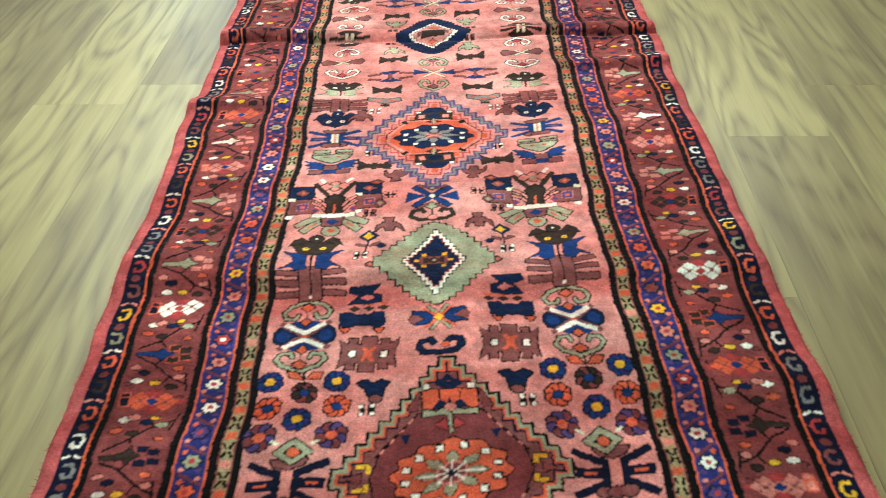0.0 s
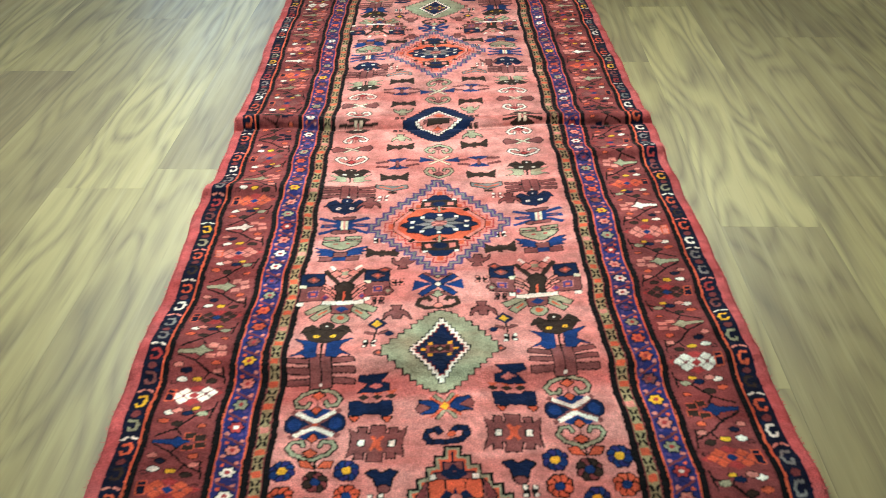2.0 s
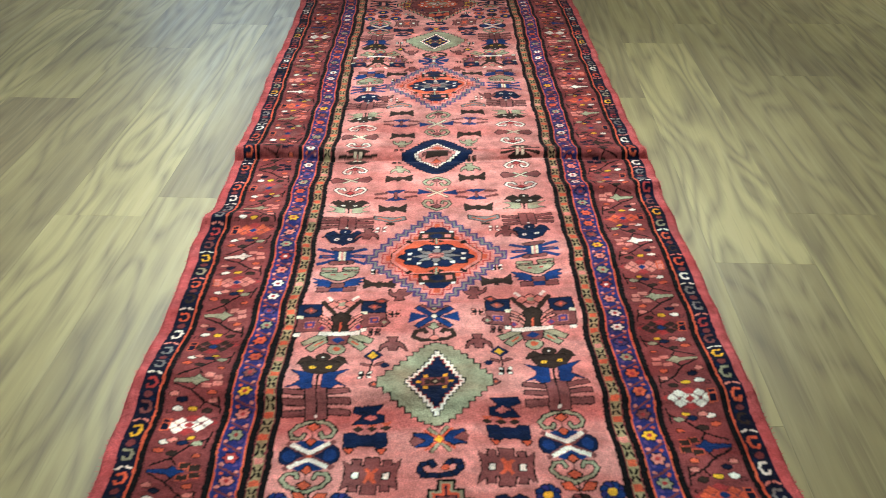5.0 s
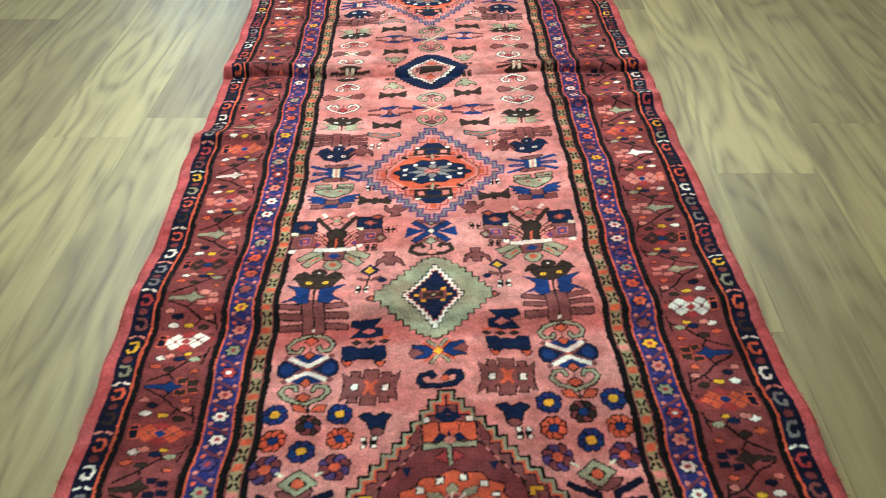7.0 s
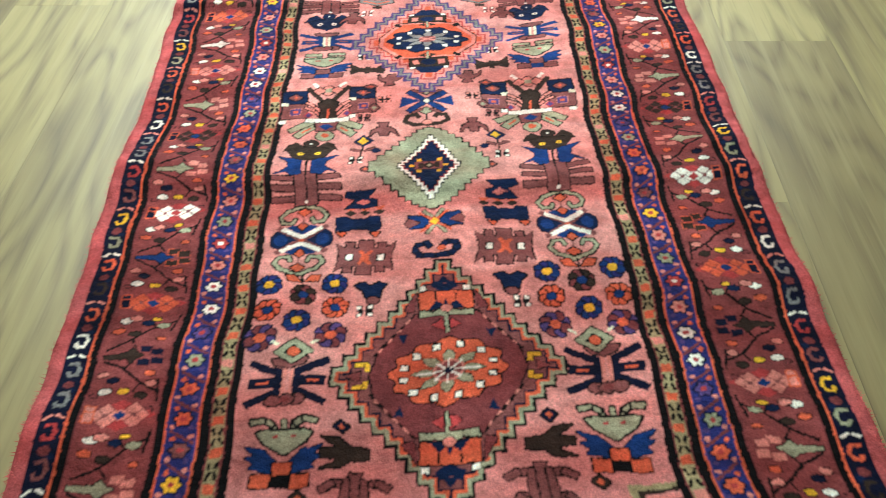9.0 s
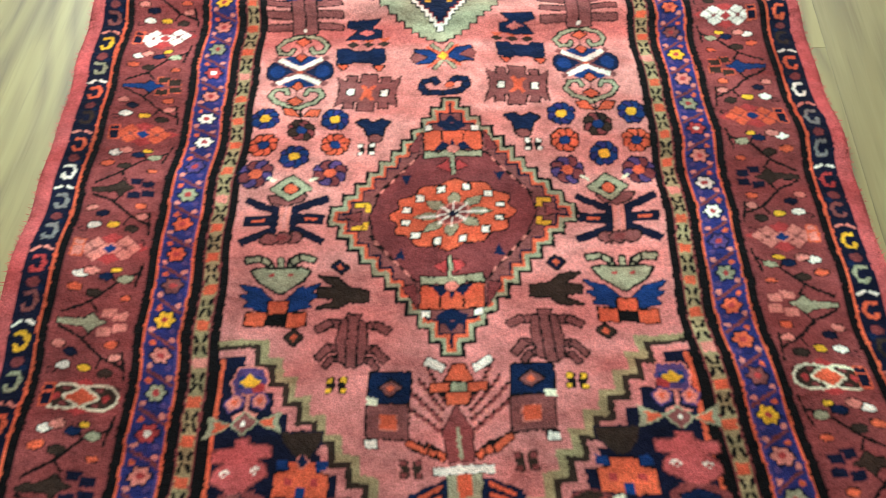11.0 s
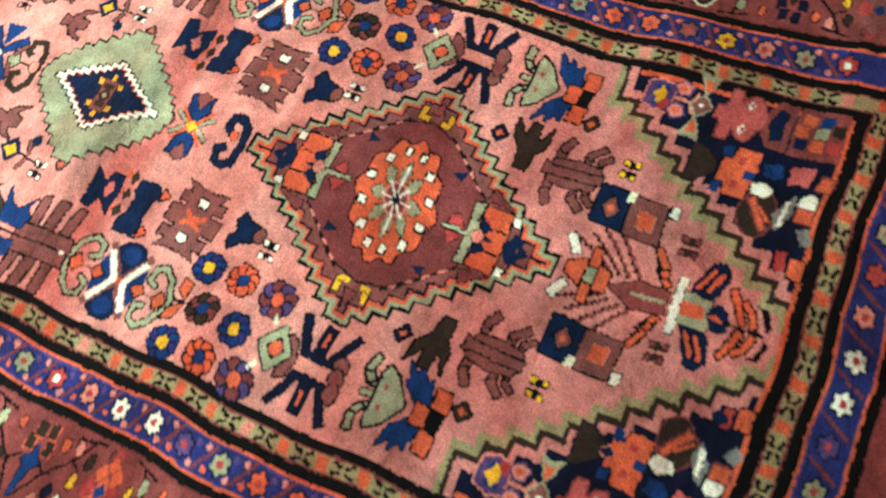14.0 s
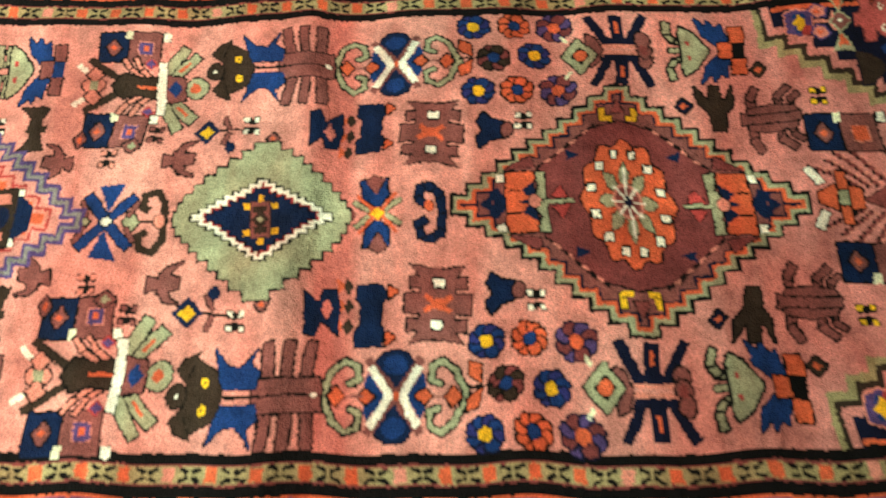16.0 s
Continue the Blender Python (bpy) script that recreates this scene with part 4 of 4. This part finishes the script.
# ---- weaving the chart into meshes ----
def weave():
    """Every knot takes its dye from the chart, and lies on the rug's uneven back."""
    rng = np.random.default_rng(4)
    full = np.concatenate([chart, chart[::-1]])
    base = len(part_names)
    far = np.where(owner > 0, owner + base, 0)[::-1]
    own = np.concatenate([owner, far])
    names, labels = part_names * 2, part_labels * 2
    for k in band_ids.values():
        own[own == k + base] = k
    dye = np.array([srgb(c) for _, c in DYES], np.float32)
    # knots of 1.6 mm; the far half is woven coarser
    rows_at = np.concatenate([np.arange(0, 1884, 1.6), np.arange(1884, 2 * 1884 + 1.3, 2.6)])
    cols_at = np.linspace(0, NU, 649)
    nv, nu = len(rows_at) - 1, len(cols_at) - 1
    ii, jj = np.meshgrid(np.arange(nv + 1), np.arange(nu + 1), indexing="ij")
    # the knots of a figure's edge never fall quite in line
    def uneven(step):
        return np.kron(rng.normal(0, 1.0, (nv // step + 2, nu // step + 2)), np.ones((step, step)))[:nv, :nu]

    mid_v, mid_u = (rows_at[:-1] + rows_at[1:]) / 2, (cols_at[:-1] + cols_at[1:]) / 2
    a = np.clip(mid_v[:, None] + 0.3 * uneven(2) + 0.4 * uneven(7), 0, full.shape[0] - 1).astype(int)
    b = np.clip(mid_u[None, :] + 0.3 * uneven(2) + 0.4 * uneven(7), 0, full.shape[1] - 1).astype(int)
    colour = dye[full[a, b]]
    # abrash: weft by weft changes of the dye lot, and the odd knot
    lots = np.arange(0, nv + 60, 30)
    colour = colour * np.interp(np.arange(nv), lots, rng.uniform(0.9, 1.1, len(lots)))[:, None, None] * rng.uniform(0.8, 1.2, (nv, nu))[..., None]
    # field redder with painted shade: fold band past the first medallion, and near end
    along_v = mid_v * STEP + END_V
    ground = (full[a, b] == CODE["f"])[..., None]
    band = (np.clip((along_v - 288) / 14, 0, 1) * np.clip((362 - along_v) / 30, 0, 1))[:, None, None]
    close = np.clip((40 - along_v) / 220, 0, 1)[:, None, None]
    shaded_red = (1 - band * np.array([0.10, 0.36, 0.36])) * (1 - close * np.array([0.10, 0.22, 0.18]))
    colour = np.where(ground, colour * shaded_red, colour)
    # the pile of neighbouring knots mingles at the tips
    wide = np.pad(colour, ((1, 1), (1, 1), (0, 0)), mode="edge")
    colour = (wide[:-1, :-1] + wide[:-1, 1:] + wide[1:, :-1] + wide[1:, 1:]) / 4
    u = (cols_at[jj] * STEP - HALF_U) / 1000
    v = (rows_at[ii] * STEP + END_V) / 1000
    x, y, z = lie(u, v)
    faces = own[np.clip(mid_v, 0, full.shape[0] - 1).astype(int)][:, mid_u.astype(int)].ravel()
    idx = (ii[:-1, :-1] * (nu + 1) + jj[:-1, :-1]).ravel()
    order = np.argsort(faces, kind="stable")
    bounds = np.searchsorted(faces[order], np.arange(len(names) + 1))
    co = np.stack([x, y, z], -1).reshape(-1, 3)
    colour = colour.reshape(-1, 3)
    rug = tagged(new("runner_rug"), "long rose-pink hand-knotted wool runner with geometric motifs on the wooden floor", "rug")
    made = {}
    for k in range(len(names)):
        some = idx[order[bounds[k] : bounds[k + 1]]]
        if len(some) < 4:
            continue
        quads = np.stack([some, some + 1, some + nu + 2, some + nu + 1], -1)
        used, local = np.unique(quads, return_inverse=True)
        me = bpy.data.meshes.new(names[k])
        me.vertices.add(len(used))
        me.vertices.foreach_set("co", co[used].astype(np.float32).ravel())
        me.loops.add(local.size)
        me.loops.foreach_set("vertex_index", local.ravel().astype(np.int32))
        me.polygons.add(len(quads))
        me.polygons.foreach_set("loop_start", np.arange(0, local.size, 4, dtype=np.int32))
        me.polygons.foreach_set("use_smooth", np.ones(len(quads), bool))
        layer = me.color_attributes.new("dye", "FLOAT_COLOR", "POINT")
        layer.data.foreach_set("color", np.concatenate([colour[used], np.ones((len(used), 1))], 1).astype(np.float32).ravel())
        me.update(calc_edges=True)
        me.materials.append(WOOL)
        made[k] = tagged(new(names[k], me), labels[k])
    for k, ob in made.items():
        under = part_under[k % base]
        if under and k >= base and under not in band_ids.values():
            under += base
        ob.parent = made.get(under, rug) if under else rug
    return rug


def lie(u, v):
    """Where the chart's point (u, v), in metres, lies in the room: skewed weave, soft waves, folds and the rounded edge."""
    u, v = np.asarray(u, float), np.asarray(v, float)
    x = u + 0.0025 * np.sin(v * 9.1 + 0.6) + 0.0016 * np.sin(v * 31 + u * 9) + 0.0012 * np.sin(v * 57 + 1.0)
    y = v + (0.022 + 0.025 * np.clip((v - 0.08) / 0.16, 0, 1)) * u + 0.0022 * np.sin(u * 23 + v * 3) + 0.0012 * np.sin(u * 61 + v * 17)
    # the near end flares out on one side
    x = x + 0.026 * np.clip((u + 0.1) / 0.36, 0, 1.3) * np.clip((-0.1 - v) / 0.3, 0, 1) ** 1.3
    # and draws in on the other
    x = x + 0.012 * np.clip(-u / 0.26, 0, 1) * np.clip((-0.02 - v) / 0.16, 0, 1)
    left, right = np.clip(-u / 0.5, 0, 1), np.clip(u / 0.5, 0, 1)
    z = 0.0135 + 0.0016 * np.sin(u * 11 + v * 5) + 0.0014 * np.sin(v * 13 - u * 7) + 0.0012 * np.sin(v * 27 + 3 * np.sin(u * 9)) + 0.0009 * np.sin(u * 31 + 2 * np.sin(v * 11))
    wander = 0.008 * np.sin(u * 8 + 1.2) + 0.005 * np.sin(u * 19 + 0.4)
    for at_y, high, wide, side in FOLDS:
        share = {"all": 1.0, "left": left**1.5, "right": right**1.5}[side]
        near = y + wander < at_y
        z = z + high * share * np.exp(-(((y + wander - at_y) / np.where(near, wide * 0.55, wide)) ** 2))
    z = z - (0.005 + 0.008 * np.abs(u)) * np.exp(-(((y + wander - CREASE_Y) / 0.008) ** 2))
    for at_y, shift, wide, side in EDGE_SHIFTS:
        x = x + shift * (left if side == "left" else right) ** 3 * np.exp(-(((y - at_y) / wide) ** 2))
    rim = np.clip(np.maximum((np.abs(u) - 0.505) / 0.0135, (-0.668 - v) / 0.012), 0, 1)
    rim = np.maximum(rim, np.clip((v - 3.076) / 0.012, 0, 1))
    z = z * np.sqrt(np.clip(1 - rim**2, 0.0, 1)) + 0.0008
    return x, y, z


CREASE_Y = 1.188
FOLDS = [(1.215, 0.007, 0.03, "all"), (1.215, 0.012, 0.03, "left"), (1.205, 0.008, 0.03, "right"), (0.362, 0.009, 0.042, "all"), (0.89, 0.019, 0.036, "left"), (1.03, 0.021, 0.038, "right"), (0.62, 0.007, 0.05, "left"), (0.74, 0.006, 0.05, "right"), (0.12, 0.006, 0.05, "right"), (-0.1, 0.005, 0.06, "left"), (0.41, 0.013, 0.045, "left"),
         (0.42, 0.013, 0.045, "right"), (1.75, 0.006, 0.06, "left"), (1.9, 0.006, 0.06, "right")]
EDGE_SHIFTS = [(0.80, -0.012, 0.08, "left"), (1.10, 0.010, 0.10, "left"), (1.2, 0.012, 0.12, "right"), (0.62, 0.006, 0.1, "right")]
rug = weave()

# loose fibres that stand out of the overcast edge
rng = np.random.default_rng(9)
count = 9000
side = np.where(np.arange(count) % 2 == 0, -1.0, 1.0)
fv = rng.uniform(-0.66, 3.06, count)
fu = side * rng.uniform(0.503, 0.5175, count)
px, py, pz = lie(fu, fv)
tip = np.stack([px + side * rng.uniform(0.001, 0.007, count), py + rng.normal(0, 0.003, count), np.maximum(pz + rng.uniform(-0.004, 0.004, count), 0.0012)], -1)
a = np.stack([px, py - 0.0006, pz], -1)
b = np.stack([px, py + 0.0006, pz], -1)
me = bpy.data.meshes.new("edge_fibres")
me.from_pydata(np.stack([a, b, tip], 1).reshape(-1, 3).tolist(), [], np.arange(3 * count).reshape(-1, 3).tolist())
layer = me.color_attributes.new("dye", "FLOAT_COLOR", "POINT")
tone = np.repeat(rng.uniform(0.75, 1.25, count), 3)[:, None] * np.array(srgb("b85a5a"))
layer.data.foreach_set("color", np.concatenate([tone, np.ones((3 * count, 1))], 1).astype(np.float32).ravel())
me.materials.append(WOOL)
fibres = tagged(new("edge_fibre", me), "loose red wool fibres along the edge", kind="stuff")
fibres.parent = rug

# ---- the floor: boards with open joints on a dark bed ----
BOARD_W, BOARD_L, GAP, SKEW = 0.206, 1.276, 0.00012, 0.045
floor = slab("floor", (-ROOM_X - 0.42, ROOM_Y0 - 0.1, -0.05, ROOM_X + 0.42, ROOM_Y1 + 0.1, -0.003), "pale brown oak-effect laminate floor laid in staggered boards", "floor", GROUT)


def board_mesh(y0, y1):
    bm = bmesh.new()
    box(bm, GAP, y0 + GAP, -0.003, BOARD_W - GAP, y1 - GAP, 0.0, 0.0002)
    return mesh_of("floor_board", bm, WOOD)


ORIGIN_X = -0.868
whole = board_mesh(0, BOARD_L)
lay_of_boards = Matrix.Translation((0, 0.945, 0)) @ Matrix.Rotation(-math.atan(SKEW), 4, "Z") @ Matrix.Translation((0, -0.945, 0))
for i in range(-9, 18):
    start = {-1: 2.0, 0: 0.951, 1: 1.026, 7: 0.752, 8: 0.942}.get(i, i * 0.477) % BOARD_L + SKEW * (ORIGIN_X + (i + 0.5) * BOARD_W)
    for k in range(-3, 5):
        y0 = start + k * BOARD_L
        spot = lay_of_boards @ Vector((ORIGIN_X + i * BOARD_W, y0, 0))
        low, high = max(0, ROOM_Y0 - 0.05 - spot.y), min(BOARD_L, ROOM_Y1 + 0.05 - spot.y)
        if high - low < 0.05 or not -ROOM_X - 0.32 < spot.x < ROOM_X + 0.12:
            continue
        ob = new("floor_board", whole if high - low == BOARD_L else board_mesh(low, high))
        ob.parent = floor
        ob.matrix_world = lay_of_boards @ Matrix.Translation((ORIGIN_X + i * BOARD_W, y0, 0))
